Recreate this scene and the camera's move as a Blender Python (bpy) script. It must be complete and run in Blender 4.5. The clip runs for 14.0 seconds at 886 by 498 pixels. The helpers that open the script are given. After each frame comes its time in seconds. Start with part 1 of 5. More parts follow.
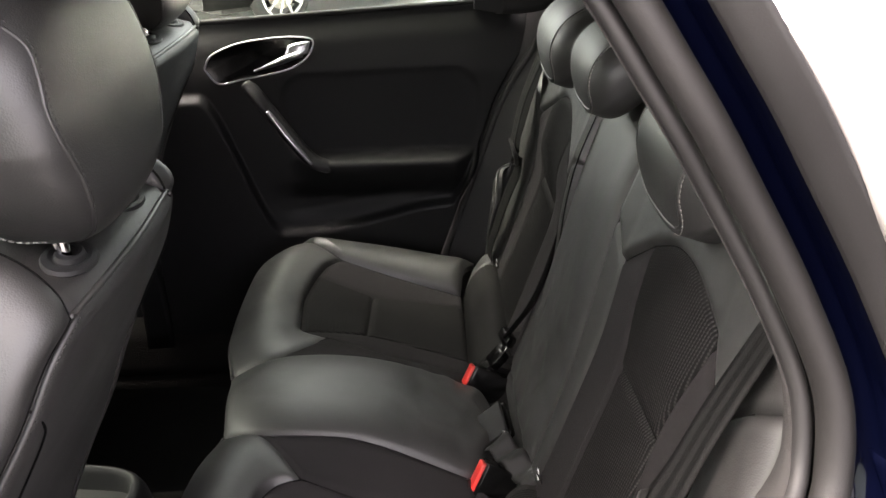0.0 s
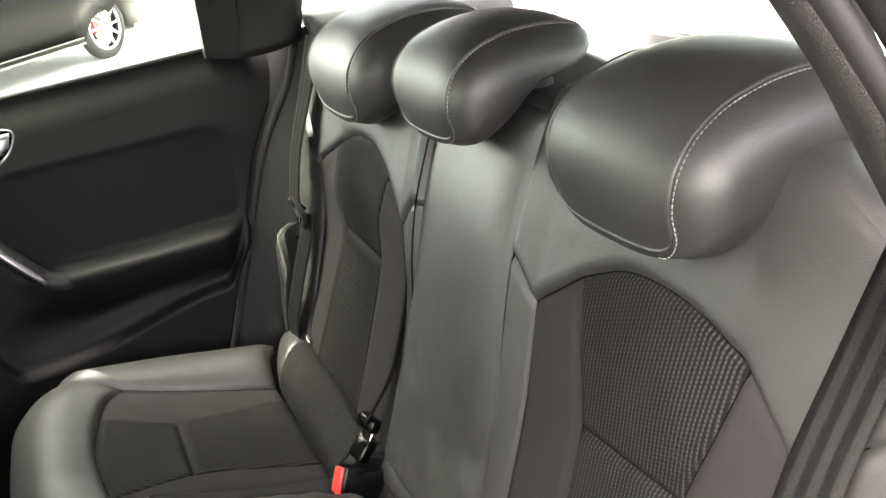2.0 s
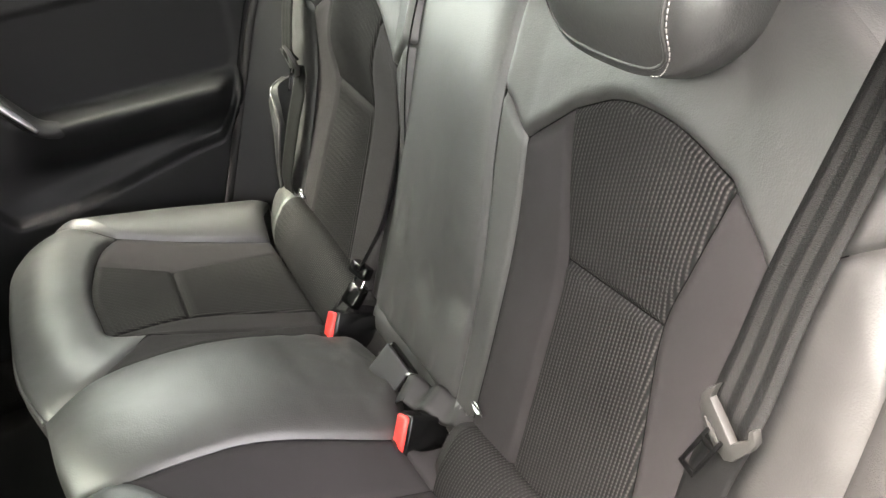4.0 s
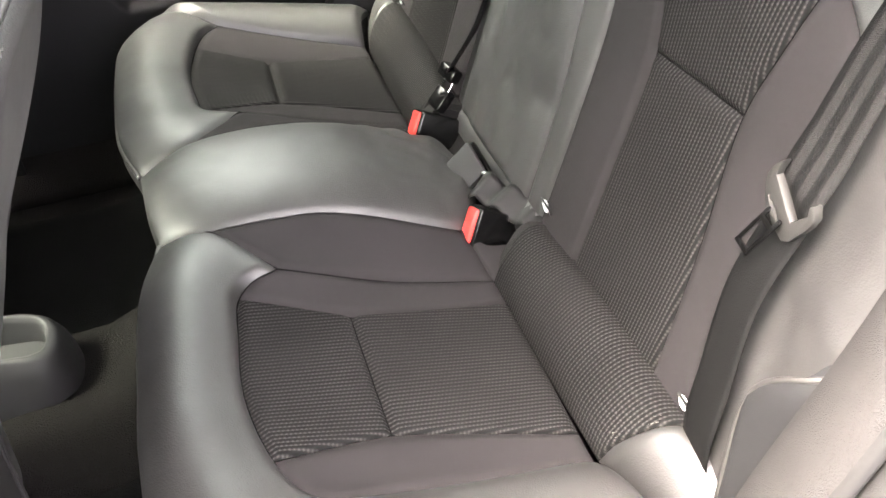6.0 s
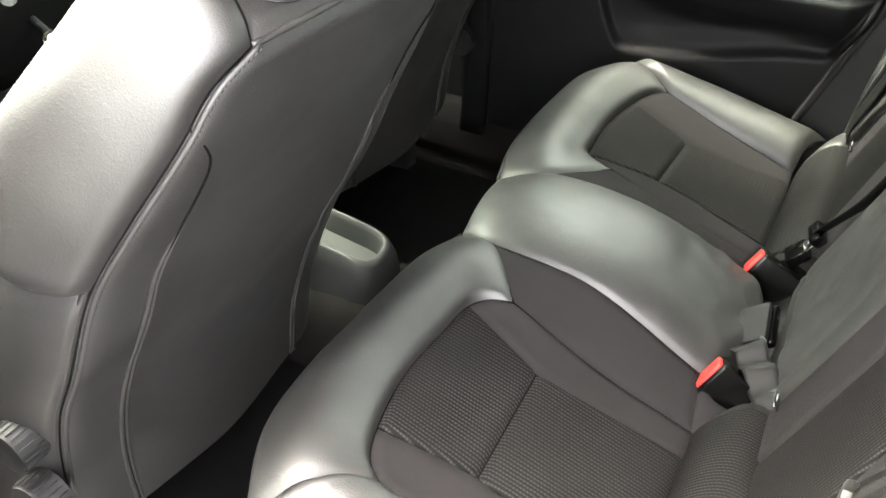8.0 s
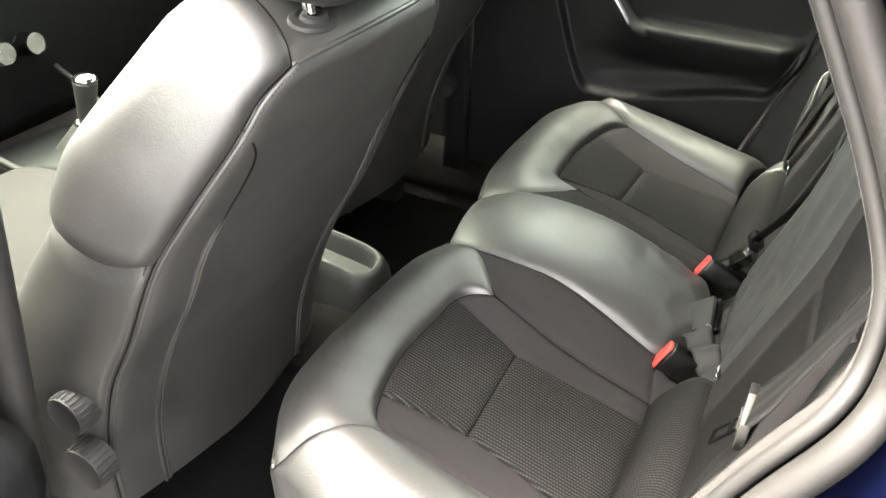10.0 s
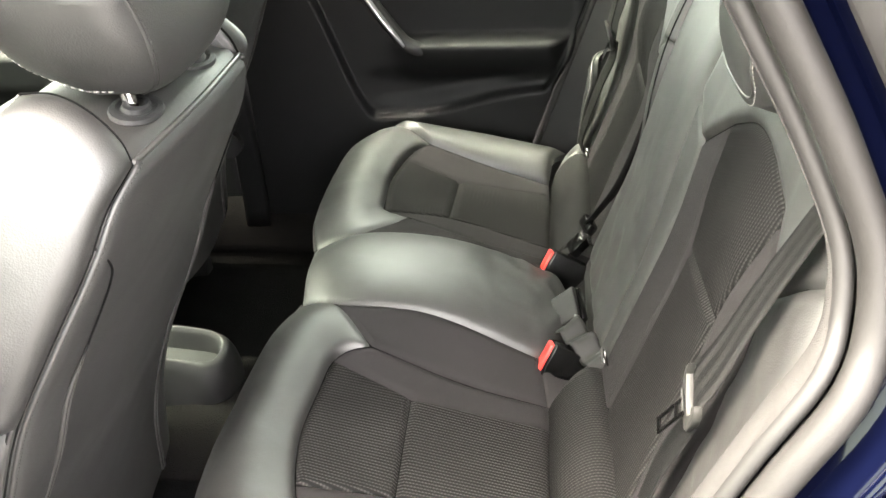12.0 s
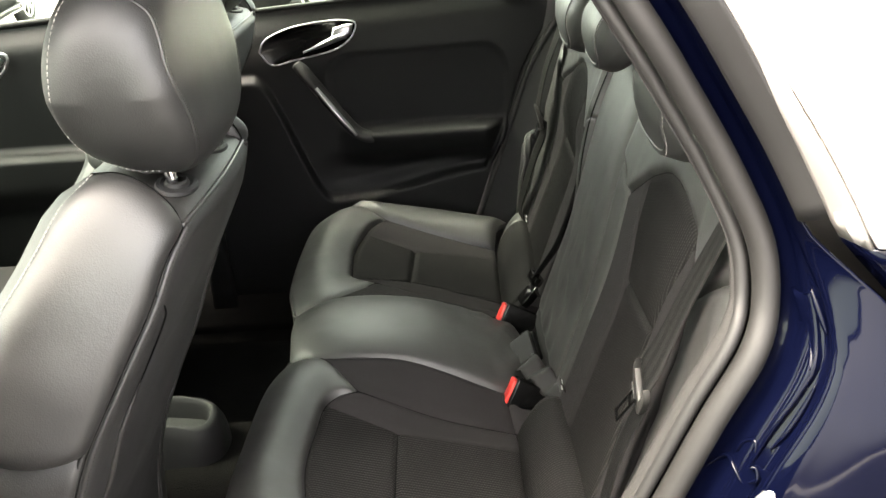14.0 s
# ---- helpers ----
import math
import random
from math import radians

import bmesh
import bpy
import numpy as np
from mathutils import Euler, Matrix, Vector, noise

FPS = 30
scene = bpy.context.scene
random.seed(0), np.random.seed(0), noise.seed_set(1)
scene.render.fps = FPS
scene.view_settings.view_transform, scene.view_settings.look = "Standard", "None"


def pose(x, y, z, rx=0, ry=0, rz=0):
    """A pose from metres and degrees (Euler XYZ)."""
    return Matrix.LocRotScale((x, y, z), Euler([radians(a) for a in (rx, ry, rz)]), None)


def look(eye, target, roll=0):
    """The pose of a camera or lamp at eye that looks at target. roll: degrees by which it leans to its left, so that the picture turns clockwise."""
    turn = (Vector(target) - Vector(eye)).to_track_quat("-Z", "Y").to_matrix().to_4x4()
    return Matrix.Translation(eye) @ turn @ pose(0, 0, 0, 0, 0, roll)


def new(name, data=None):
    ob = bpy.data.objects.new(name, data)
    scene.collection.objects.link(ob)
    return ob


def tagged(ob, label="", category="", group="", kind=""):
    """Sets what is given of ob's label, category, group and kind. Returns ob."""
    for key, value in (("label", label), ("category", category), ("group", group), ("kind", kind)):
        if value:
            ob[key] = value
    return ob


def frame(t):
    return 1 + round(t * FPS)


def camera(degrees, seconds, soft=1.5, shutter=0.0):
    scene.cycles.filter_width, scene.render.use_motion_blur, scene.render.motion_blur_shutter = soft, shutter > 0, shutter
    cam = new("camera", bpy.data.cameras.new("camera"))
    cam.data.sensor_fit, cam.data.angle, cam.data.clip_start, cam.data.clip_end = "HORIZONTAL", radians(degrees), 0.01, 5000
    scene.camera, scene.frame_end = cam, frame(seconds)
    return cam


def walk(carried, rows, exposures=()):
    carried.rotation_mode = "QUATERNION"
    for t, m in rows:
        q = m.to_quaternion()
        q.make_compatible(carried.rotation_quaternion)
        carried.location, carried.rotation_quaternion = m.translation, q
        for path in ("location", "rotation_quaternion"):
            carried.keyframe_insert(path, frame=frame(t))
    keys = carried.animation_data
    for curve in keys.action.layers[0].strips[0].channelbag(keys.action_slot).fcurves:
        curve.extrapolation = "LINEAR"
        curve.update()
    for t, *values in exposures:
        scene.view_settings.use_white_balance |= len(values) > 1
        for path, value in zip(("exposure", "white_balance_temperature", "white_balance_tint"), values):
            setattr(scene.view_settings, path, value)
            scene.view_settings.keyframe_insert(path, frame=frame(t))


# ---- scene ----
cam = camera(55.2, 14.0)
PATH = [
    (0, (-0.062, -1.076, 1.372), (-0.034, 0.739, 0.531), -1.7),
    (0.5, (-0.129, -0.959, 1.337), (0.131, 0.837, 0.496), -2.1),
    (1, (-0.185, -0.88, 1.331), (0.311, 0.866, 0.492), -4.6),
    (1.5, (-0.226, -0.851, 1.338), (0.403, 0.865, 0.526), -6.9),
    (2.1, (-0.218, -0.83, 1.338), (0.517, 0.842, 0.524), -7.4),
    (4.5, (-0.234, -0.867, 1.265), (0.381, 0.68, 0.156), -7.0),
    (5, (-0.244, -0.883, 1.244), (0.302, 0.651, 0.083), -6.5),
    (5.5, (-0.242, -0.897, 1.228), (0.218, 0.616, 0.003), -6.4),
    (6, (-0.235, -0.914, 1.219), (0.129, 0.586, -0.053), -5.8),
    (6.5, (-0.211, -0.936, 1.22), (-0.035, 0.584, -0.068), -5.0),
    (7, (-0.154, -0.95, 1.265), (-0.401, 0.585, 0.008), -2.5),
    (7.5, (-0.041, -0.942, 1.278), (-0.616, 0.556, 0.084), 0.3),
    (8, (0.037, -0.932, 1.299), (-0.693, 0.498, 0.107), 1.8),
    (10.5, (0.106, -1.146, 1.342), (-0.592, 0.412, 0.299), 1.9),
    (11, (0.045, -1.166, 1.349), (-0.466, 0.476, 0.327), 0.0),
    (11.5, (0.004, -1.138, 1.336), (-0.33, 0.55, 0.315), -1.8),
    (12, (-0.01, -1.087, 1.336), (-0.25, 0.611, 0.307), -3.6),
    (12.5, (-0.033, -1.136, 1.355), (-0.203, 0.597, 0.372), -4.5),
    (13, (-0.049, -1.204, 1.365), (-0.143, 0.568, 0.443), -5.0),
    (13.5, (-0.05, -1.251, 1.373), (-0.111, 0.546, 0.496), -4.7),
    (14, (-0.055, -1.273, 1.376), (-0.124, 0.536, 0.528), -4.5),
]
EXPOSE = [(t, e + 4.40, 7200 + 250 * max(0.0, min(1.0, (t - 8) / 3)), 14 - 5 * max(0.0, min(1.0, t - 7)) + 5 * max(0.0, 1 - abs(t - 6.0) / 1.6) + 5 * max(0.0, 1 - t / 3)) for t, e in [(0.0, 0.5), (0.5, 0.95), (1.0, 1.36), (1.5, 1.58), (2.1, 1.78), (4.5, 2.2), (5.0, 2.3), (5.5, 2.32), (6.5, 2.36), (7.5, 2.17), (8.0, 2.13), (10.5, 2.16), (11.5, 2.18), (12.5, 2.3), (13.2, 1.94), (13.6, 1.48), (14.0, 1.12)]]
walk(cam, [(t, look(eye, target, roll)) for t, eye, target, roll in PATH], EXPOSE)

# ---- daylight: a bright, hazy, nearly white sky with a wide soft sun ----
world = bpy.data.worlds.new("sky")
scene.world = world
world.use_nodes = True
wn = world.node_tree
sky = wn.nodes.new("ShaderNodeTexSky")
sky.sky_type = "NISHITA"
sky.sun_disc = False
sky.sun_elevation, sky.sun_rotation = radians(65), radians(270)
sky.air_density, sky.dust_density, sky.ozone_density = 0.4, 6.0, 0.3
haze = wn.nodes.new("ShaderNodeHueSaturation")
haze.inputs["Saturation"].default_value = 0.35
wn.links.new(sky.outputs["Color"], haze.inputs["Color"])
wn.links.new(haze.outputs["Color"], wn.nodes["Background"].inputs["Color"])
wn.nodes["Background"].inputs["Strength"].default_value = 0.15
sun = bpy.data.lights.new("sun", "SUN")
sun.energy, sun.angle, sun.color = 0.10, radians(80), (1.0, 0.96, 0.91)
sun_ob = new("sun", sun)
sun_ob.matrix_world = look((-4.2, 0.0, 9.6), (0.0, 0.0, 0.6))

# ---- materials ----
def material(name, color, rough=0.5, metal=0.0, spec=0.5, coat=0.0):
    m = bpy.data.materials.new(name)
    m.use_nodes = True
    b = m.node_tree.nodes["Principled BSDF"]
    b.inputs["Base Color"].default_value = (*color, 1)
    b.inputs["Roughness"].default_value = rough
    b.inputs["Metallic"].default_value = metal
    b.inputs["Specular IOR Level"].default_value = spec
    b.inputs["Coat Weight"].default_value = coat
    return m, m.node_tree, b


def varied(name, color, rough, grain, bump, stain=6.0, spread=0.25, rough_spread=0.12, metal=0.0, spec=0.5, coat=0.0, kind="noise", depth=0.0006, uv=False, crease=0.0):
    """A surface with stains at a large scale and grain at a small one."""
    m, t, b = material(name, color, rough, metal, spec, coat)
    n, l = t.nodes, t.links
    co = n.new("ShaderNodeTexCoord").outputs["UV" if uv else "Object"]
    big, small = n.new("ShaderNodeTexNoise"), None
    big.inputs["Scale"].default_value, big.inputs["Detail"].default_value = stain, 4
    l.new(co, big.inputs["Vector"])
    if kind == "cells":
        small = n.new("ShaderNodeTexVoronoi")
        small.inputs["Scale"].default_value = grain
        height = small.outputs["Distance"]
    else:
        small = n.new("ShaderNodeTexNoise")
        small.inputs["Scale"].default_value, small.inputs["Detail"].default_value = grain, 3
        height = small.outputs["Fac"]
    l.new(co, small.inputs["Vector"])
    ramp = n.new("ShaderNodeMapRange")
    ramp.inputs["To Min"].default_value, ramp.inputs["To Max"].default_value = 1 - spread, 1 + spread
    l.new(big.outputs["Fac"], ramp.inputs["Value"])
    mix = n.new("ShaderNodeVectorMath")
    mix.operation = "SCALE"
    mix.inputs[0].default_value = color
    l.new(ramp.outputs["Result"], mix.inputs["Scale"])
    l.new(mix.outputs["Vector"], b.inputs["Base Color"])
    rr = n.new("ShaderNodeMapRange")
    rr.inputs["To Min"].default_value, rr.inputs["To Max"].default_value = rough - rough_spread, rough + rough_spread
    l.new(big.outputs["Fac"], rr.inputs["Value"])
    l.new(rr.outputs["Result"], b.inputs["Roughness"])
    bp = n.new("ShaderNodeBump")
    bp.inputs["Strength"].default_value, bp.inputs["Distance"].default_value = bump, depth
    l.new(height, bp.inputs["Height"])
    l.new(bp.outputs["Normal"], b.inputs["Normal"])
    if crease:
        fold, wide = n.new("ShaderNodeTexNoise"), n.new("ShaderNodeBump")
        fold.inputs["Scale"].default_value, fold.inputs["Detail"].default_value, fold.inputs["Distortion"].default_value = 70, 5, 1.2
        wide.inputs["Strength"].default_value, wide.inputs["Distance"].default_value = crease, 0.002
        l.new(co, fold.inputs["Vector"])
        l.new(fold.outputs["Fac"], wide.inputs["Height"])
        l.new(wide.outputs["Normal"], bp.inputs["Normal"])
    return m


LEATHER = varied("black_leather", (0.0138, 0.0132, 0.0128), 0.52, 600, 0.22, stain=9, spec=0.80, kind="cells", crease=0.10)
PLASTIC = varied("black_plastic", (0.010, 0.010, 0.0105), 0.55, 1500, 0.3, stain=5, spec=0.28, kind="cells")
SOFT = varied("door_trim_plastic", (0.0032, 0.0034, 0.0037), 0.54, 1200, 0.3, stain=4, spec=0.17, kind="cells")
INSERT = varied("door_insert_leather", (0.0062, 0.0064, 0.0068), 0.65, 800, 0.3, stain=6, spec=0.16, kind="cells")
FELT = varied("felt_trim", (0.0155, 0.0148, 0.0144), 0.9, 900, 0.8, stain=14, spec=0.15, depth=0.002)
GLOSSY = varied("glossy_black_plastic", (0.0018, 0.0018, 0.0018), 0.22, 300, 0.03, spec=0.22)
TWEED = varied("smooth_fabric", (0.0172, 0.0157, 0.0163), 0.9, 1600, 0.6, stain=12, spec=0.1)
CARPET = varied("carpet", (0.0072, 0.0067, 0.0064), 0.95, 500, 1.0, stain=7, spec=0.03, depth=0.004)
MAT = varied("mat_carpet", (0.0014, 0.0014, 0.0015), 0.95, 600, 1.0, stain=8, spec=0.1, depth=0.004)
CHROME = varied("satin_chrome", (0.40, 0.40, 0.41), 0.30, 300, 0.05, metal=1.0, rough_spread=0.05, spread=0.05)
STEEL = varied("bare_steel", (0.24, 0.23, 0.21), 0.45, 200, 0.3, metal=1.0)
DARK_STEEL = varied("dark_steel", (0.16, 0.16, 0.16), 0.3, 200, 0.05, metal=1.0)
PIN = varied("polished_steel", (0.7, 0.7, 0.7), 0.12, 200, 0.02, metal=1.0, rough_spread=0.04)
RED = varied("red_plastic", (0.55, 0.03, 0.025), 0.38, 400, 0.1, spread=0.08)
GREY = varied("grey_plastic", (0.022, 0.0214, 0.0203), 0.50, 600, 0.2, spread=0.1, spec=0.25)
SILVER_GREY = varied("satin_grey_plastic", (0.035, 0.035, 0.035), 0.45, 600, 0.15, spread=0.1)
THREAD = varied("white_thread", (0.26, 0.25, 0.235), 0.8, 900, 0.2, spread=0.1)
GREY_THREAD = varied("pale_grey_thread", (0.034, 0.033, 0.031), 0.8, 900, 0.2, spread=0.1)
DARK_THREAD = varied("grey_thread", (0.022, 0.022, 0.021), 0.8, 900, 0.2, spread=0.1)
PIPING = varied("leather_piping", (0.028, 0.027, 0.026), 0.42, 700, 0.2, kind="cells")
LAP = varied("black_belt_webbing", (0.003, 0.003, 0.003), 0.7, 700, 0.5, spread=0.1, spec=0.12)
SEAM_SHADE = varied("seam_gap_shade", (0.003, 0.003, 0.003), 0.9, 700, 0.2, spread=0.1, spec=0.05)
TAG = varied("white_tag", (0.6, 0.6, 0.6), 0.6, 500, 0.1, spread=0.1)
RUBBER = varied("rubber_seal", (0.0060, 0.0056, 0.0054), 0.62, 900, 0.35, stain=10, spec=0.26)
DARK_RUBBER = varied("black_rubber", (0.0052, 0.0049, 0.0048), 0.6, 700, 0.2, spec=0.3)
PILLAR = varied("pillar_trim", (0.015, 0.0143, 0.0137), 0.62, 1100, 0.4, spec=0.22, kind="cells")
PAINT = varied("dark_blue_paint", (0.0004, 0.0006, 0.0027), 0.08, 260, 0.01, spread=0.15, rough_spread=0.04, spec=0.06, coat=0.045)
ARCH_AND_GLASS = varied("silver_with_sky_reflection", (0.42, 0.40, 0.375), 0.32, 900, 0.03, metal=0.5, spread=0.05, rough_spread=0.05, coat=0.6)
ARCH_TRIM = varied("satin_silver_trim", (0.20, 0.19, 0.178), 0.36, 900, 0.03, metal=0.4, spread=0.06, rough_spread=0.05, coat=0.3)
HEADLINER = varied("headliner_fabric", (0.24, 0.237, 0.225), 0.95, 900, 0.5, spread=0.05)
SHELF = varied("parcel_shelf_felt", (0.03, 0.03, 0.03), 0.9, 700, 0.6)
CONCRETE = varied("pale_concrete", (0.66, 0.64, 0.60), 0.9, 60, 0.5, stain=0.7, spread=0.2, depth=0.004)
BLACK_PAINT = varied("black_car_paint", (0.0025, 0.0025, 0.0026), 0.3, 200, 0.01, spec=0.03, coat=0.0, rough_spread=0.05)
UNSEEN_BAY = varied("unseen_dark_bay", (0.036, 0.0354, 0.0348), 0.9, 300, 0.8, stain=1.5, depth=0.004)
TYRE = varied("tyre_rubber", (0.0015, 0.0015, 0.0015), 0.9, 200, 0.5)
STRIP = varied("satin_strip", (0.03, 0.03, 0.03), 0.4, 200, 0.05, spread=0.05)
RIM = varied("alloy_silver", (0.3, 0.3, 0.3), 0.3, 200, 0.05, metal=0.8, spread=0.05)


def glass(name, tint):
    m = bpy.data.materials.new(name)
    m.use_nodes = True
    n, l = m.node_tree.nodes, m.node_tree.links
    n.remove(n["Principled BSDF"])
    clear, shine, mix, fr = (n.new("ShaderNode" + k) for k in ("BsdfTransparent", "BsdfGlossy", "MixShader", "Fresnel"))
    clear.inputs["Color"].default_value = (*tint, 1)
    shine.inputs["Roughness"].default_value = 0.02
    fr.inputs["IOR"].default_value = 1.04
    l.new(fr.outputs["Fac"], mix.inputs["Fac"])
    l.new(clear.outputs["BSDF"], mix.inputs[1])
    l.new(shine.outputs["BSDF"], mix.inputs[2])
    l.new(mix.outputs["Shader"], n["Material Output"].inputs["Surface"])
    return m


GLASS = glass("tinted_glass", (0.80, 0.86, 0.81))
SCREEN_GLASS = glass("shaded_glass", (0.64, 0.69, 0.65))


ROW, DOT = 0.0047, 0.0041  # spacing of the fabric's ribs, and of the stitches along them


def ribbed(name, base, thread, row=ROW, dot=DOT):
    """Upholstery with raised rows of pale stitches on a dark ground, laid by UV in metres."""
    m, t, b = material(name, base, 0.85, spec=0.10)
    n, l = t.nodes, t.links
    sep = n.new("ShaderNodeSeparateXYZ")
    l.new(n.new("ShaderNodeTexCoord").outputs["UV"], sep.inputs[0])

    def op(kind, a, c=None, d=None):
        k = n.new("ShaderNodeMath")
        k.operation = kind
        for i, v in enumerate((a, c, d)):
            if v is None:
                continue
            if isinstance(v, (int, float)):
                k.inputs[i].default_value = v
            else:
                l.new(v, k.inputs[i])
        return k.outputs[0]

    rows = op("MULTIPLY_ADD", op("SINE", op("MULTIPLY", sep.outputs["X"], 2 * math.pi / row)), 0.5, 0.5)
    parity = op("MULTIPLY", op("FLOOR", op("DIVIDE", sep.outputs["X"], row)), math.pi)
    dots = op("MULTIPLY_ADD", op("SINE", op("ADD", op("MULTIPLY", sep.outputs["Y"], 2 * math.pi / dot), parity)), 0.5, 0.5)
    both = op("MULTIPLY", op("POWER", rows, 2.8), op("MULTIPLY_ADD", op("POWER", dots, 1.4), 0.56, 0.34))
    wear = n.new("ShaderNodeTexNoise")
    wear.inputs["Scale"].default_value = 14
    wear.inputs["Detail"].default_value = 5
    l.new(n.new("ShaderNodeTexCoord").outputs["Object"], wear.inputs["Vector"])
    fac = op("MULTIPLY", both, op("MULTIPLY_ADD", wear.outputs["Fac"], 1.0, 0.35))
    mix = n.new("ShaderNodeMix")
    mix.data_type = "RGBA"
    l.new(fac, mix.inputs["Factor"])
    mix.inputs["A"].default_value, mix.inputs["B"].default_value = (*base, 1), (*thread, 1)
    l.new(mix.outputs["Result"], b.inputs["Base Color"])
    bp = n.new("ShaderNodeBump")
    bp.inputs["Strength"].default_value, bp.inputs["Distance"].default_value = 0.5, 0.0008
    l.new(both, bp.inputs["Height"])
    l.new(bp.outputs["Normal"], b.inputs["Normal"])
    return m


RIB = ribbed("ribbed_fabric", (0.0042, 0.0040, 0.0040), (0.047, 0.0444, 0.0435))


def webbing_material():
    """Belt webbing with matt lengthwise bands and a fine diagonal weave."""
    m, t, b = material("belt_webbing", (0.02, 0.02, 0.02), 0.8, spec=0.1)
    n, l = t.nodes, t.links
    uv = n.new("ShaderNodeTexCoord").outputs["UV"]
    sep = n.new("ShaderNodeSeparateXYZ")
    l.new(uv, sep.inputs[0])
    s = n.new("ShaderNodeMath")
    s.operation = "MULTIPLY"
    s.inputs[1].default_value = 2 * math.pi / 0.0155
    l.new(sep.outputs["X"], s.inputs[0])
    c = n.new("ShaderNodeMath")
    c.operation = "SINE"
    l.new(s.outputs[0], c.inputs[0])
    band = n.new("ShaderNodeMapRange")
    band.inputs["From Min"].default_value, band.inputs["From Max"].default_value = -0.2, 0.2
    l.new(c.outputs[0], band.inputs["Value"])
    mix = n.new("ShaderNodeMix")
    mix.data_type = "RGBA"
    mix.inputs["A"].default_value, mix.inputs["B"].default_value = (0.0022, 0.0022, 0.0022, 1), (0.0085, 0.0083, 0.0081, 1)
    l.new(band.outputs["Result"], mix.inputs["Factor"])
    l.new(mix.outputs["Result"], b.inputs["Base Color"])
    w = n.new("ShaderNodeTexNoise")
    w.inputs["Scale"].default_value = 900
    l.new(uv, w.inputs["Vector"])
    bp = n.new("ShaderNodeBump")
    bp.inputs["Strength"].default_value, bp.inputs["Distance"].default_value = 0.8, 0.001
    l.new(w.outputs["Fac"], bp.inputs["Height"])
    l.new(bp.outputs["Normal"], b.inputs["Normal"])
    return m


WEBBING = webbing_material()

# ---- mesh helpers ----
YC = -0.01  # the car's middle plane; x runs to the rear, y to the driver's side


def smooth(a, b, t):
    t = min(1.0, max(0.0, (t - a) / (b - a)))
    return t * t * (3 - 2 * t)


def finish(name, verts, faces, mat, parent=None, label="", uvs=None, smooth=True):
    me = bpy.data.meshes.new(name)
    me.from_pydata([tuple(map(float, v)) for v in verts], [], faces)
    if uvs is not None:
        lay = me.uv_layers.new(name="UVMap")
        for lp in me.loops:
            lay.data[lp.index].uv = uvs[lp.vertex_index]
    me.materials.append(mat)
    if smooth:
        me.polygons.foreach_set("use_smooth", [True] * len(me.polygons))
    me.update()
    ob = new(name, me)
    if parent is not None:
        ob.parent = parent
    if label:
        tagged(ob, label)
    return ob


def part(name, bm, mat, parent=None, label="", smooth=True):
    me = bpy.data.meshes.new(name)
    bmesh.ops.recalc_face_normals(bm, faces=bm.faces)
    bm.to_mesh(me)
    bm.free()
    me.materials.append(mat)
    if smooth:
        me.polygons.foreach_set("use_smooth", [True] * len(me.polygons))
        me.set_sharp_from_angle(angle=radians(38))
    ob = new(name, me)
    if parent is not None:
        ob.parent = parent
    if label:
        tagged(ob, label)
    return ob


def thing(name, label, category, group="", kind=""):
    return tagged(new(name), label, category, group, kind)


def spline(pts, n):
    """n points, evenly spaced, on a smooth curve through pts."""
    p = np.array(pts, float)
    if len(p) == 2:
        return p[0] + (p[1] - p[0]) * np.linspace(0, 1, n)[:, None]
    ext = np.vstack([2 * p[0] - p[1], p, 2 * p[-1] - p[-2]])
    out = []
    for i in range(1, len(ext) - 2):
        a, b, c, d = ext[i - 1:i + 3]
        k = [0.0]
        for q, r in ((a, b), (b, c), (c, d)):
            k.append(k[-1] + max(np.linalg.norm(r - q), 1e-6) ** 0.5)
        for t in np.linspace(k[1], k[2], 24, endpoint=False):
            A = (k[1] - t) / (k[1] - k[0]) * a + (t - k[0]) / (k[1] - k[0]) * b
            B = (k[2] - t) / (k[2] - k[1]) * b + (t - k[1]) / (k[2] - k[1]) * c
            C = (k[3] - t) / (k[3] - k[2]) * c + (t - k[2]) / (k[3] - k[2]) * d
            D = (k[2] - t) / (k[2] - k[0]) * A + (t - k[0]) / (k[2] - k[0]) * B
            E = (k[3] - t) / (k[3] - k[1]) * B + (t - k[1]) / (k[3] - k[1]) * C
            out.append((k[2] - t) / (k[2] - k[1]) * D + (t - k[1]) / (k[2] - k[1]) * E)
    out.append(ext[-2])
    out = np.array(out)
    s = np.concatenate([[0], np.cumsum(np.linalg.norm(np.diff(out, axis=0), axis=1))])
    g = np.linspace(0, s[-1], n)
    return np.stack([np.interp(g, s, out[:, i]) for i in range(3)], 1)


